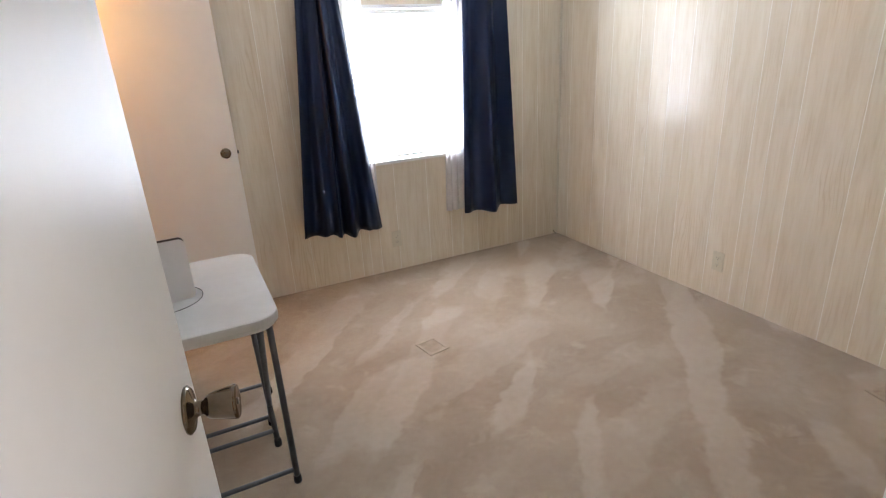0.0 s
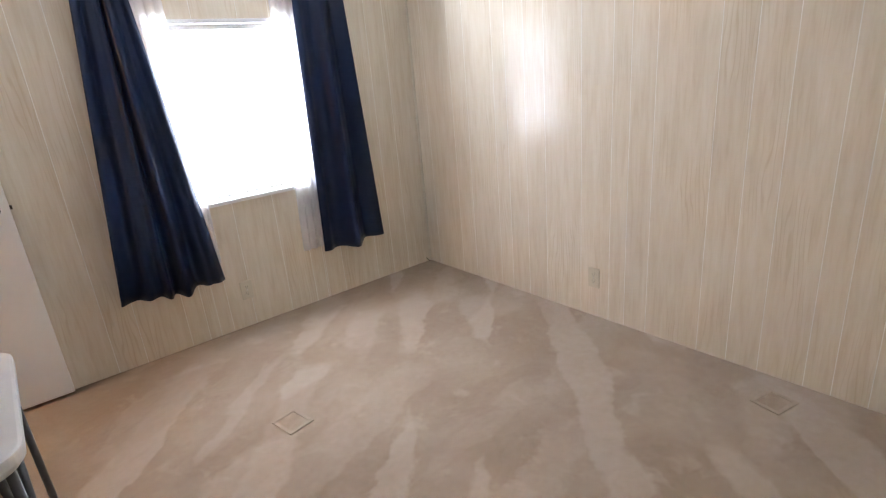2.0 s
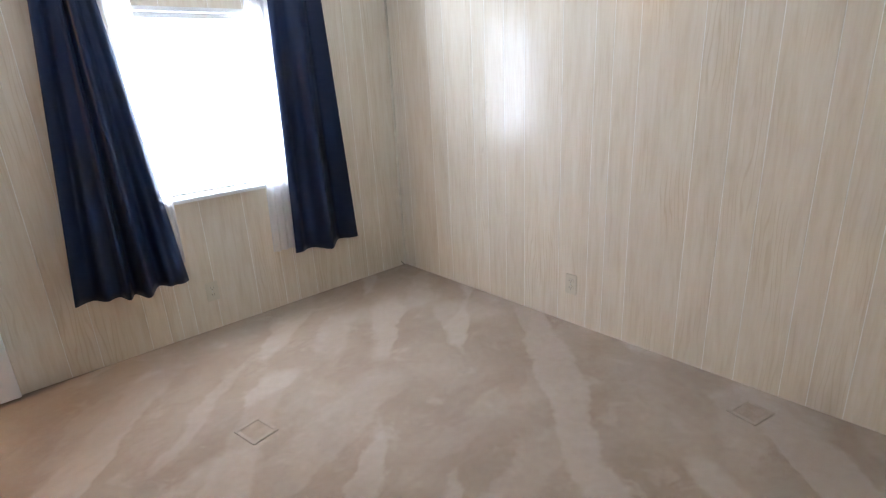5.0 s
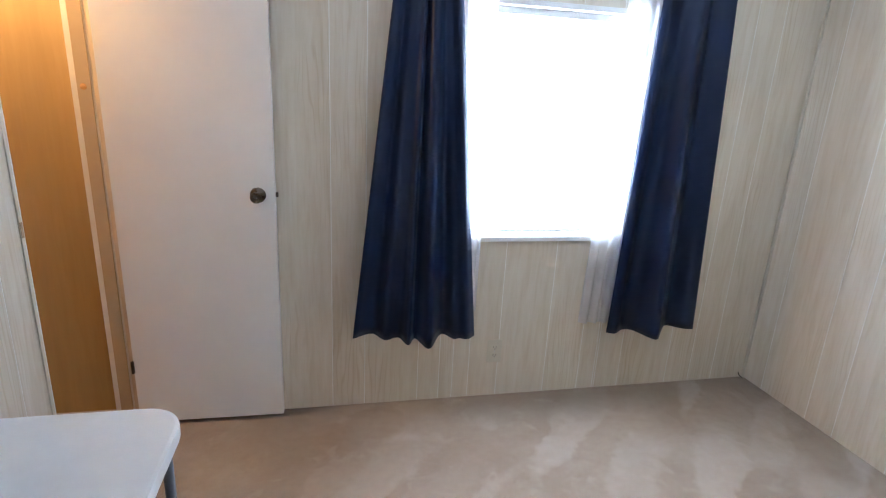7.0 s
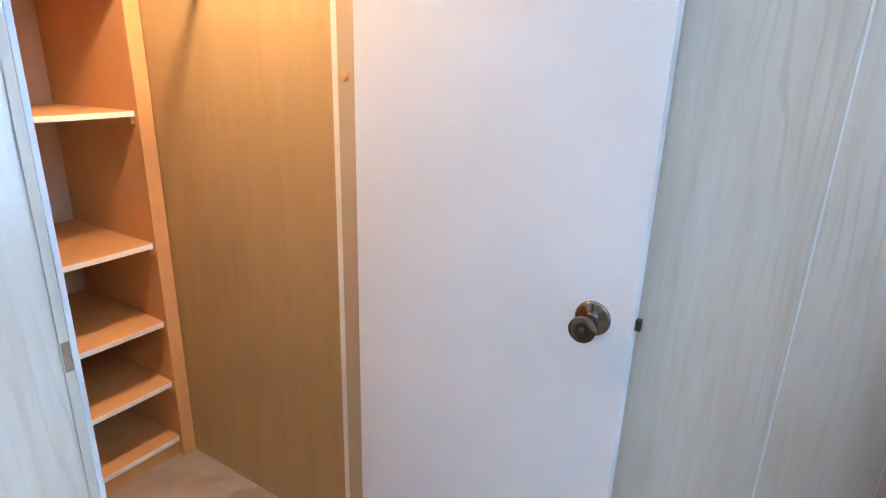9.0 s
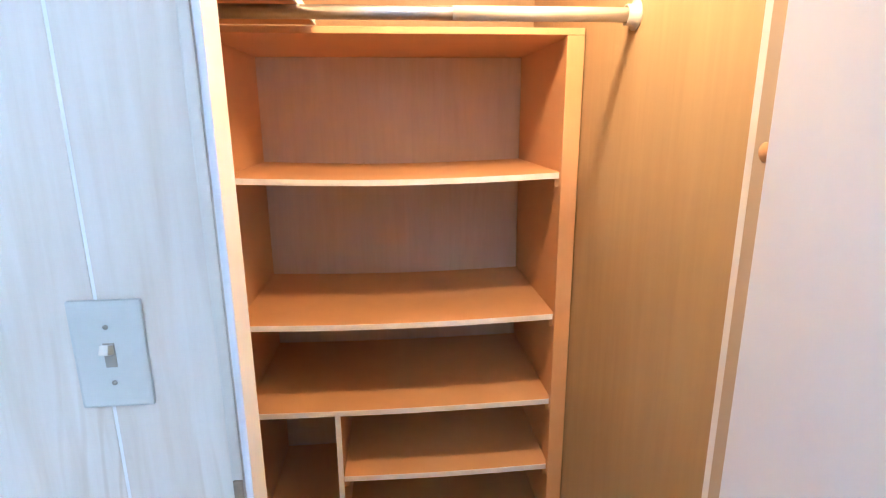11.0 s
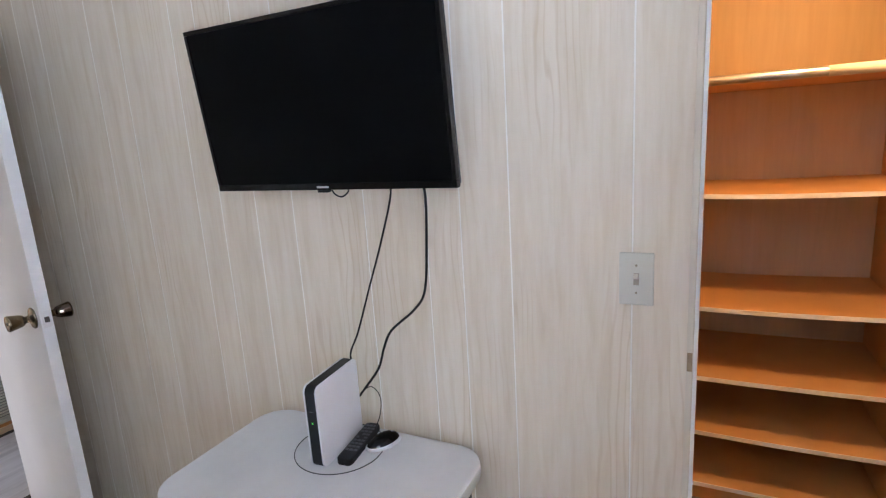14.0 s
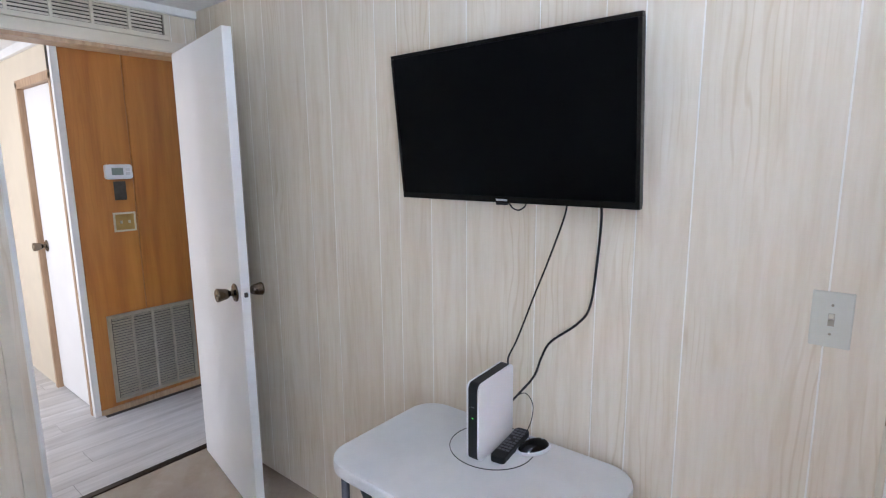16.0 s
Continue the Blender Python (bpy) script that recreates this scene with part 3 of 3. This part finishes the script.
closet_unit()
side_shelf = thing("closet_side_shelf", pose(-0.48, 2.26, 1.595), "tan upper closet shelf with a pale front edge", "shelf")
part("board", boxes((-0.41, 0.40, -0.178, 0.13, 0.0, 0.018), bevel=0.001), CLOSET_BOARD, side_shelf)
part("edge_band", boxes((-0.41, 0.40, 0.1305, 0.134, 0.0, 0.018)), EDGE_BAND, side_shelf)
part("cleat", boxes((-0.41, 0.38, -0.179, -0.16, -0.03, -0.001), bevel=0.001), CLOSET_BOARD, side_shelf)

closet_rod = thing("closet_rod", pose(-0.605, 2.6, 1.574), "ribbed silver metal closet rod in a cream wall socket", "closet rod")
rod_bm = lathe([(0.0135, -0.512), (0.0135, 0.45)], pose(0, 0, 0, -90), 36)
for i, v in enumerate(sorted(rod_bm.verts, key=lambda q: math.atan2(q.co.x, q.co.z))):
    if (i // 2) % 2:
        v.co.x, v.co.z = v.co.x * 0.93, v.co.z * 0.93
part("rod", rod_bm, STEEL, closet_rod)
part("rod", tube([(0, 0.1, 0), (0, 0.462, 0)], 0.0145, 20), ALMOND, closet_rod, "cream painted outer sleeve")
for s, y in ((90, 0.478), (-90, -0.518)):
    part("rod_socket", lathe(((0.03, 0.0), (0.03, 0.004), (0.021, 0.006), (0.021, 0.022), (0.0165, 0.022), (0.0165, 0.01)), pose(0, y, 0, s)), ALMOND, closet_rod, "cream plastic rod socket")
closet_bulb = thing("closet_light", pose(-0.36, 2.80, H), "bare warm bulb in a white ceiling socket", "ceiling light")
part("socket", lathe(((0.055, -0.001), (0.055, -0.012), (0.03, -0.03), (0.022, -0.06), (0.0, -0.06)), None), WHITE_TRIM, closet_bulb)
part("bulb", lathe(((0.013, -0.0605), (0.016, -0.066), (0.026, -0.080), (0.031, -0.096), (0.029, -0.112), (0.018, -0.124), (0.0, -0.129))), BULB, closet_bulb, "glowing warm glass bulb")
structure("closet_seam", boxes((-0.62, -0.615, 3.074, 3.079, 1.56, H)), OAK_TRIM, "thin dark panel seam in the closet", "trim")

structure("jamb_plug", lathe(((0.011, 0.0), (0.0105, 0.0008), (0.0, 0.001)), pose(-0.030, CY1 - 0.004, 1.335, 90), 14), CLOSET_BOARD, "small brown plug in the closet lining", "plug")
tagged(part("cable_stub", tube(smooth_line([(W - 0.02, YW - 0.012, 0.004), (W - 0.035, YW - 0.03, 0.012), (W - 0.05, YW - 0.02, 0.03), (W - 0.045, YW - 0.014, 0.035)]), 0.0022, 8), BLACK_MATT), "short dark cable stub in the carpet corner", "cable")

# ---- television, table and small things ----


def television():
    tv = thing("television", pose(0.099, 1.556, 1.564, 0, 0, 89) @ pose(0, 0, 0, 6), "black flat-screen television mounted on the panelled wall", "television")
    w, h = 0.369, 0.209
    part("body", boxes((-w + 0.004, w - 0.004, 0.004, 0.022, -h + 0.004, h - 0.004), (-w * 0.7, w * 0.7, 0.020, 0.045, -h * 0.75, h * 0.3), bevel=0.004), BLACK_MATT, tv)
    part("bezel", boxes((-w, w, -0.012, 0.006, h - 0.010, h), (-w, w, -0.012, 0.006, -h, -h + 0.016), (-w, -w + 0.010, -0.012, 0.006, -h + 0.0165, h - 0.0105), (w - 0.010, w, -0.012, 0.006, -h + 0.0165, h - 0.0105), bevel=0.002), BLACK_GLOSS, tv, "glossy black bezel")
    part("screen", boxes((-w + 0.0105, w - 0.0105, -0.009, 0.003, -h + 0.0165, h - 0.0105)), SCREEN, tv, "dark switched-off screen")
    part("badge", boxes((-0.020, 0.016, -0.0128, -0.0121, -h + 0.005, -h + 0.010)), SILVER, tv, "small silver badge")
    part("sensor", boxes((-0.022, 0.012, -0.010, 0.002, -h - 0.007, -h - 0.0005), bevel=0.001), BLACK_MATT, tv)
    part("wire_loop", tube(smooth_line([(0.012, 0.004, -h - 0.004), (0.022, 0.004, -h - 0.016), (0.04, 0.004, -h - 0.021), (0.058, 0.004, -h - 0.012), (0.064, 0.004, -h - 0.004)]), 0.0022, 8), BLACK_MATT, tv)
    part("wall_mount", boxes((-0.10, 0.10, 0.044, 0.052, -0.08, 0.08), (-0.03, 0.03, 0.05, 0.10, -0.03, 0.03), bevel=0.002), DARK_METAL, tv)


television()
TZ = 0.688   # table height


def folding_table():
    t = thing("folding_table", pose(0.268, 1.599, 0), "off-white plastic folding table with grey metal legs", "table")
    hx, hy = 0.224, 0.354
    top = part("tabletop", slab(rounded(-hx, hx, -hy, hy, 0.085, 9), TZ - 0.034, TZ, 0.009), TABLE_TOP, t)
    part("rim", slab(rounded(-hx + 0.012, hx - 0.012, -hy + 0.012, hy - 0.012, 0.075, 9), TZ - 0.046, TZ - 0.0345, 0.003), TABLE_TOP, top)
    for s in (-1, 1):
        a, b = s * (hy - 0.055), s * (-0.075)
        for name, ya, yb in (("leg_frame", a, a + s * 0.012), ("leg_frame", a - s * 0.02, b)):
            zt, zb = TZ - 0.05, 0.012
            xx = hx - 0.038
            if ya != a:
                xx -= 0.028
            leg = part(name, tube([(-xx, ya, zt), (-xx, yb, zb)], 0.011, 12), GREY_TUBE, t)
            part("tube", tube([(xx, ya, zt), (xx, yb, zb)], 0.011, 12), GREY_TUBE, leg)
            f = 0.07
            yc, zc = yb + (ya - yb) * f, zb + (zt - zb) * f
            part("crossbar", tube([(-xx, yc, zc), (xx, yc, zc)], 0.009, 12), GREY_TUBE, leg)
            part("top_bar", tube([(-xx, ya, zt), (xx, ya, zt)], 0.010, 12), GREY_TUBE, leg)
            for sx in (-1, 1):
                part("rubber_foot", lathe(((0.014, 0.0), (0.015, 0.006), (0.0135, 0.028), (0.012, 0.03)), pose(sx * xx, yb, 0.0)), BLACK_MATT, leg)


folding_table()


def router():
    r = thing("router", pose(0.164, 1.574, TZ, 0, 0, 4), "white upright router with a black edge and a green light", "router")
    bm = slab(rounded(-0.094, 0.094, 0.0, 0.215, 0.018, 6), -0.014, 0.014, 0.003)
    bmesh.ops.transform(bm, matrix=pose(0, 0, 0.0, 90), verts=bm.verts)
    part("core", bm, BLACK_MATT, r, "black edge of the router")
    for y0, y1 in ((0.0142, 0.019), (-0.019, -0.0142)):
        bm = slab(rounded(-0.094, 0.094, 0.0, 0.215, 0.018, 6), y0, y1, 0.001)
        bmesh.ops.transform(bm, matrix=pose(0, 0, 0.0, 90), verts=bm.verts)
        part("side_cover", bm, ROUTER_WHITE, r, "white side cover")
    part("light", boxes((0.0935, 0.0948, -0.0022, 0.0022, 0.119, 0.1222)), GREEN, r, "small green light")
    part("mark", boxes((0.0935, 0.0946, -0.005, 0.005, 0.150, 0.1525)), KEY_GREY, r)


router()


def remote():
    r = thing("remote_control", pose(0.140, 1.624, TZ, 0, 0, 93), "black television remote control lying on the table", "remote control")
    bm = slab(rounded(-0.088, 0.088, -0.021, 0.021, 0.012, 5), 0, 0.017, 0.004)
    bmesh.ops.transform(bm, matrix=pose(0, 0, 0, 0, 0, -90), verts=bm.verts)
    part("case", bm, BLACK_MATT, r)
    m = finish("button", boxes((-0.0045, 0.0045, -0.0035, 0.0035, 0.0165, 0.019), bevel=0.001), KEY_GREY)
    for i in range(9):
        for j in range(3):
            if (i, j) in ((4, 1), (5, 0)):
                continue
            b = new("button", m)
            b.parent = r
            b.matrix_basis = pose(-0.012 + 0.012 * j, -0.045 + 0.0145 * i, 0)
    r.matrix_basis = pose(0.140, 1.624, TZ, 0, 0, 97)


remote()


def mouse():
    o = thing("computer_mouse", pose(0.112, 1.680, TZ, 0, 0, 62), "small black and silver computer mouse", "mouse")

    def shell(h, sx, sy, z0):
        bm = bmesh.new()
        bmesh.ops.create_uvsphere(bm, u_segments=24, v_segments=14, radius=1.0)
        for v in bm.verts:
            v.co = Vector((v.co.x * sx, v.co.y * sy, max(v.co.z, -0.05) * h * (1 + 0.15 * v.co.y) + z0))
        for f in bm.faces:
            f.smooth = True
        return bm

    part("base", shell(0.018, 0.0305, 0.052, 0.003), SILVER, o, "silver lower shell")
    part("cover", shell(0.026, 0.0275, 0.0475, 0.0055), BLACK_GLOSS, o, "glossy black top")
    part("wheel", lathe(((0.003, -0.003), (0.007, -0.0025), (0.007, 0.0025), (0.003, 0.003)), pose(0, 0.026, 0.0225, 0, 90), 14), SILVER, o)


mouse()


def cable(label, pts, r=0.003, name="cable"):
    return tagged(part(name, tube(smooth_line(pts), r, 8), BLACK_MATT), label, "cable")


cable("thin black cable from the television to the router", [(0.06, 1.722, 1.40), (0.035, 1.717, 1.34), (0.022, 1.667, 1.21), (0.022, 1.62, 1.09), (0.03, 1.574, 0.96), (0.05, 1.557, 0.905), (0.062, 1.568, 0.875)], 0.0026)
cable("black power cable hanging from the television", [(0.06, 1.805, 1.40), (0.035, 1.812, 1.34), (0.022, 1.80, 1.21), (0.02, 1.785, 1.09), (0.02, 1.75, 1.035), (0.02, 1.675, 0.97), (0.025, 1.65, 0.92), (0.03, 1.63, 0.86), (0.05, 1.590, 0.80), (0.072, 1.574, 0.775)], 0.0033)
cable("thin dark wire curling down behind the router", [(0.068, 1.590, 0.80), (0.055, 1.618, 0.815), (0.050, 1.640, 0.785), (0.060, 1.640, 0.735), (0.085, 1.628, TZ + 0.002)], 0.0012, "wire")
loop = [(0.20 - 0.035 + 0.115 * math.cos(a), 1.585 + 0.118 * math.sin(a) - 0.005, TZ + 0.0022) for a in [radians(d) for d in range(120, 480, 20)]]
cable("thin dark wire looped on the tabletop", loop[::-1] + [(0.075, 1.49, TZ + 0.01), (0.07, 1.545, TZ + 0.06)], 0.0012, "wire")


def outlet(m, label):
    o = thing("outlet", m, label, "outlet", "wall outlets")
    part("cover_plate", boxes((-0.035, 0.035, -0.006, 0.0, -0.057, 0.057), bevel=0.003), ALMOND, o)
    for z in (0.020, -0.020):
        bm = slab(rounded(-0.017, 0.017, -0.0145, 0.0145, 0.010, 5), 0.0055, 0.0085, 0.0008)
        bmesh.ops.transform(bm, matrix=pose(0, 0, z, 90), verts=bm.verts)
        s = part("socket", bm, ALMOND, o)
        part("slot", boxes((-0.0075, -0.0055, -0.0088, -0.008, z - 0.001, z + 0.007), (0.0055, 0.0075, -0.0088, -0.008, z - 0.001, z + 0.006), (-0.002, 0.002, -0.0088, -0.008, z - 0.009, z - 0.005)), ALMOND_DARK, s)
    part("screw", lathe(((0.0035, 0.0), (0.0035, 0.001), (0.0, 0.0014)), pose(0, -0.006, 0, 90), 10), STEEL, o)


outlet(pose(1.545, YW - 0.0005, 0.232), "almond duplex outlet on the panelling under the window")
outlet(pose(W - 0.0005, 1.508, 0.232, 0, 0, -90), "almond duplex outlet on the panelled side wall")


def light_switch():
    s = thing("light_switch", pose(0.0005, 2.289, 1.146, 0, 0, 90), "pale plastic light switch plate beside the closet", "light switch")
    part("cover_plate", boxes((-0.035, 0.035, -0.006, 0, -0.0575, 0.0575), bevel=0.003), PLATE_GREY, s)
    part("slot", boxes((-0.0055, 0.0055, -0.0066, -0.0055, -0.013, 0.013)), GRILLE, s)
    part("toggle", box(bmesh.new(), -0.0045, 0.0045, -0.018, -0.005, -0.005, 0.005, 0.001, pose(0, 0, 0.003, -22)), ALMOND, s, "cream toggle lever")
    for z in (-0.030, 0.030):
        part("screw", lathe(((0.0026, 0.0), (0.0026, 0.001), (0.0, 0.0014)), pose(0, -0.006, z, 90), 10), GRILLE, s)


light_switch()


def covered_vent(x, y, sx, sy, turn, label):
    o = thing("floor_vent", pose(x, y, 0, 0, 0, turn), label, "floor vent", "covered floor vents")
    part("carpet_cover", slab(rounded(-sx / 2 + 0.016, sx / 2 - 0.016, -sy / 2 + 0.016, sy / 2 - 0.016, 0.008, 3), -0.003, 0.003, 0.002), CARPET, o)
    for x0, x1, y0, y1 in ((-sx / 2, sx / 2, -sy / 2, -sy / 2 + 0.017), (-sx / 2, sx / 2, sy / 2 - 0.017, sy / 2), (-sx / 2, -sx / 2 + 0.017, -sy / 2 + 0.0175, sy / 2 - 0.0175), (sx / 2 - 0.017, sx / 2, -sy / 2 + 0.0175, sy / 2 - 0.0175)):
        part("rim", boxes((x0, x1, y0, y1, -0.003, 0.006), bevel=0.004), CARPET_RIM, o, "raised rim, its caught light put into a paler colour")


covered_vent(1.285, 1.885, 0.12, 0.145, 10, "carpet-covered floor vent standing slightly proud")
covered_vent(2.762, 0.513, 0.135, 0.12, -12, "carpet-covered floor vent near the side wall")


def grille(name, m, w, h, bays, slats, label, tilt=35, paint=None):
    paint = paint or GRILLE
    g = thing(name, m, label, "air vent")
    part("backing", boxes((-w / 2 + 0.004, w / 2 - 0.004, -0.004, -0.0005, 0.004, h - 0.004)), GRILLE_DARK, g)
    b = 0.02
    part("frame", boxes((-w / 2, w / 2, -0.016, -0.001, 0, b), (-w / 2, w / 2, -0.016, -0.001, h - b, h), (-w / 2, -w / 2 + b, -0.016, -0.001, b, h - b), (w / 2 - b, w / 2, -0.016, -0.001, b, h - b), bevel=0.002), paint, g)
    iw = w - 2 * b
    bay = iw / bays
    for i in range(1, bays):
        x = -w / 2 + b + bay * i
        part("mullion", boxes((x - 0.006, x + 0.006, -0.015, -0.004, b, h - b), bevel=0.001), paint, g)
    me = finish("slat", boxes((-bay / 2 + 0.006, bay / 2 - 0.006, -0.0008, 0.0008, -0.006, 0.006)), paint)
    for i in range(bays):
        for j in range(slats):
            s = new("slat", me)
            s.parent = g
            s.matrix_basis = pose(-w / 2 + b + bay * (i + 0.5), -0.009, b + (h - 2 * b) * (j + 0.5) / slats, -tilt)


grille("transom_vent", pose(0.50, YB, DZ + 0.053, 0, 0, 180), 0.74, 0.125, 5, 6, "long cream louvred vent above the bedroom doorway", paint=CREAM_TRIM)
grille("return_air_grille", pose(-0.02, -1.067, 0.055, 0, 0, 180), 0.50, 0.53, 4, 30, "taupe return-air grille low on the hall panelling")


def thermostat():
    t = thing("thermostat", pose(0.085, -1.066, 1.415, 0, 0, 180), "white thermostat with a small grey display", "thermostat")
    bm = slab(rounded(-0.072, 0.072, -0.042, 0.042, 0.016, 5), 0, 0.024, 0.005)
    bmesh.ops.transform(bm, matrix=pose(0, 0, 0, 90), verts=bm.verts)
    part("case", bm, ROUTER_WHITE, t)
    part("display", boxes((-0.038, 0.022, -0.0255, -0.023, -0.018, 0.022), bevel=0.001), LCD, t, "grey display")
    for z in (-0.010, 0.012):
        part("button", boxes((0.036, 0.058, -0.027, -0.023, z - 0.008, z + 0.008), bevel=0.002), SILVER, t)


thermostat()
old = thing("wall_recess_plate", pose(0.082, -1.0665, 1.305, 0, 0, 180), "dark unpainted patch below the thermostat", "wall plate")
part("plate", boxes((-0.032, 0.032, -0.003, 0, -0.052, 0.055), bevel=0.001), DARK_METAL, old)
plate = thing("double_switch", pose(0.075, -1.066, 1.125, 0, 0, 180), "gold-rimmed double wall plate on brown panelling", "light switch")
part("rim", boxes((-0.06, 0.06, -0.007, 0, 0.046, 0.056), (-0.06, 0.06, -0.007, 0, -0.056, -0.046), (-0.06, -0.05, -0.007, 0, -0.0455, 0.0455), (0.05, 0.06, -0.007, 0, -0.0455, 0.0455), bevel=0.002), ALMOND, plate, "pale gold rim")
part("cover", boxes((-0.05, 0.05, -0.004, 0, -0.0455, 0.0455)), worn("brass_plate", (0.45, 0.30, 0.10), 0.4, 0.8, 20, 0.05, 200, 0.8), plate, "brass coloured plate")
for x in (-0.022, 0.022):
    part("toggle", boxes((x - 0.005, x + 0.005, -0.014, -0.003, -0.008, 0.008), bevel=0.001), ALMOND, plate)

# ---- panel strips of the walls and planks of the hall floor ----
STRIPS = {}


def strip_mesh(w, h, d, material, gap):
    key = (round(w, 3), round(h, 3), material.name)
    if key not in STRIPS:
        c = d * 0.8
        bm = bmesh.new()
        prof = [(gap, 0), (gap, -d + c), (gap + c, -d), (w - gap - c, -d), (w - gap, -d + c), (w - gap, 0)]
        lo = [bm.verts.new((x, y, 0)) for x, y in prof]
        hi = [bm.verts.new((x, y, h)) for x, y in prof]
        for i in range(6):
            bm.faces.new((lo[i], lo[(i + 1) % 6], hi[(i + 1) % 6], hi[i]))
        bm.faces.new(lo), bm.faces.new(list(reversed(hi)))
        STRIPS[key] = finish("panel_strip", bm, material)
    return STRIPS[key]


def strips(parent, start, turn, length, spans, material=PANEL, d=PT, gap=0.0018, widths=(0.136, 0.18, 0.10, 0.125, 0.265, 0.14, 0.24, 0.10, 0.14, 0.14, 0.24, 0.18, 0.095, 0.125, 0.27, 0.138), first=0):
    """Upright panel strips along a wall from start; spans(a, b) gives the z stretches between a and b along it."""
    a, i = 0.0, first
    while a < length - 0.004:
        b = min(a + widths[i % len(widths)], length)
        if length - b < 0.03:
            b = length
        for aa, bb, z0, z1 in spans(a, b):
            s = new("panel_strip", strip_mesh(bb - aa, z1 - z0, d, material, gap))
            s.parent = parent
            s.matrix_basis = pose(*start, 0, 0, turn) @ pose(aa, 0, z0)
        a, i = b, i + 1


def holes(rects, top=H):
    """Spans that leave out rectangles (a0, a1, z0, z1) along the wall."""
    def spans(a, b):
        cuts = sorted({a, b, *[c for r in rects for c in r[:2] if a + 0.004 < c < b - 0.004]})
        for p, q in zip(cuts, cuts[1:]):
            m = (p + q) / 2
            z = 0.0
            for r in sorted(rects, key=lambda k: k[2]):
                if r[0] <= m <= r[1]:
                    if r[2] > z + 0.004:
                        yield p, q, z, r[2]
                    z = r[3]
            if z < top - 0.004:
                yield p, q, z, top
    return spans


strips(wall_window, (0.0, YW + PT, 0), 0, W, holes([(WX0, WX1, WZ0, WZ1)]))
strips(wall_right, (W + PT, YW, 0), -90, YW - YB, holes([]), first=3)
strips(wall_television, (-PT, YB, 0), 90, YW - YB, holes([(CY0 - YB, YW - YB, 0, 1.99)]), first=0)
strips(wall_back, (W, YB - PT, 0), 180, W, holes([(W - DX1, W - DX0, 0, DZ)]), first=2)
strips(wall_hall_panel, (0.312, -1.074, 0), 180, 1.3, holes([]), HALL_WOOD, 0.008, 0.0006, (0.31, 0.31, 0.40))

plank = {}
rnd = random.Random(4)
y = YB - 0.062
while y > -3.0:
    x = -1.0 - rnd.uniform(0, 0.8)
    while x < 2.5:
        w = 0.92
        a, b = max(x, -1.0 if y > -1.0 else 0.30), min(x + w, 2.5)
        if b - a > 0.02 and not (y < -1.08 and b < 0.30):
            k = round(b - a, 2)
            if k not in plank:
                bm = boxes((-0.074, 0.074, -0.0, 0.005, 0.001, k - 0.001), bevel=0.0)
                plank[k] = finish("floor_plank", bm, HALL_FLOOR)
            p = new("floor_plank", plank[k])
            p.parent = hall_floor
            p.matrix_basis = pose(a, y - 0.076, -0.0035, 90, 0, 90)
        x += w
    y -= 0.15
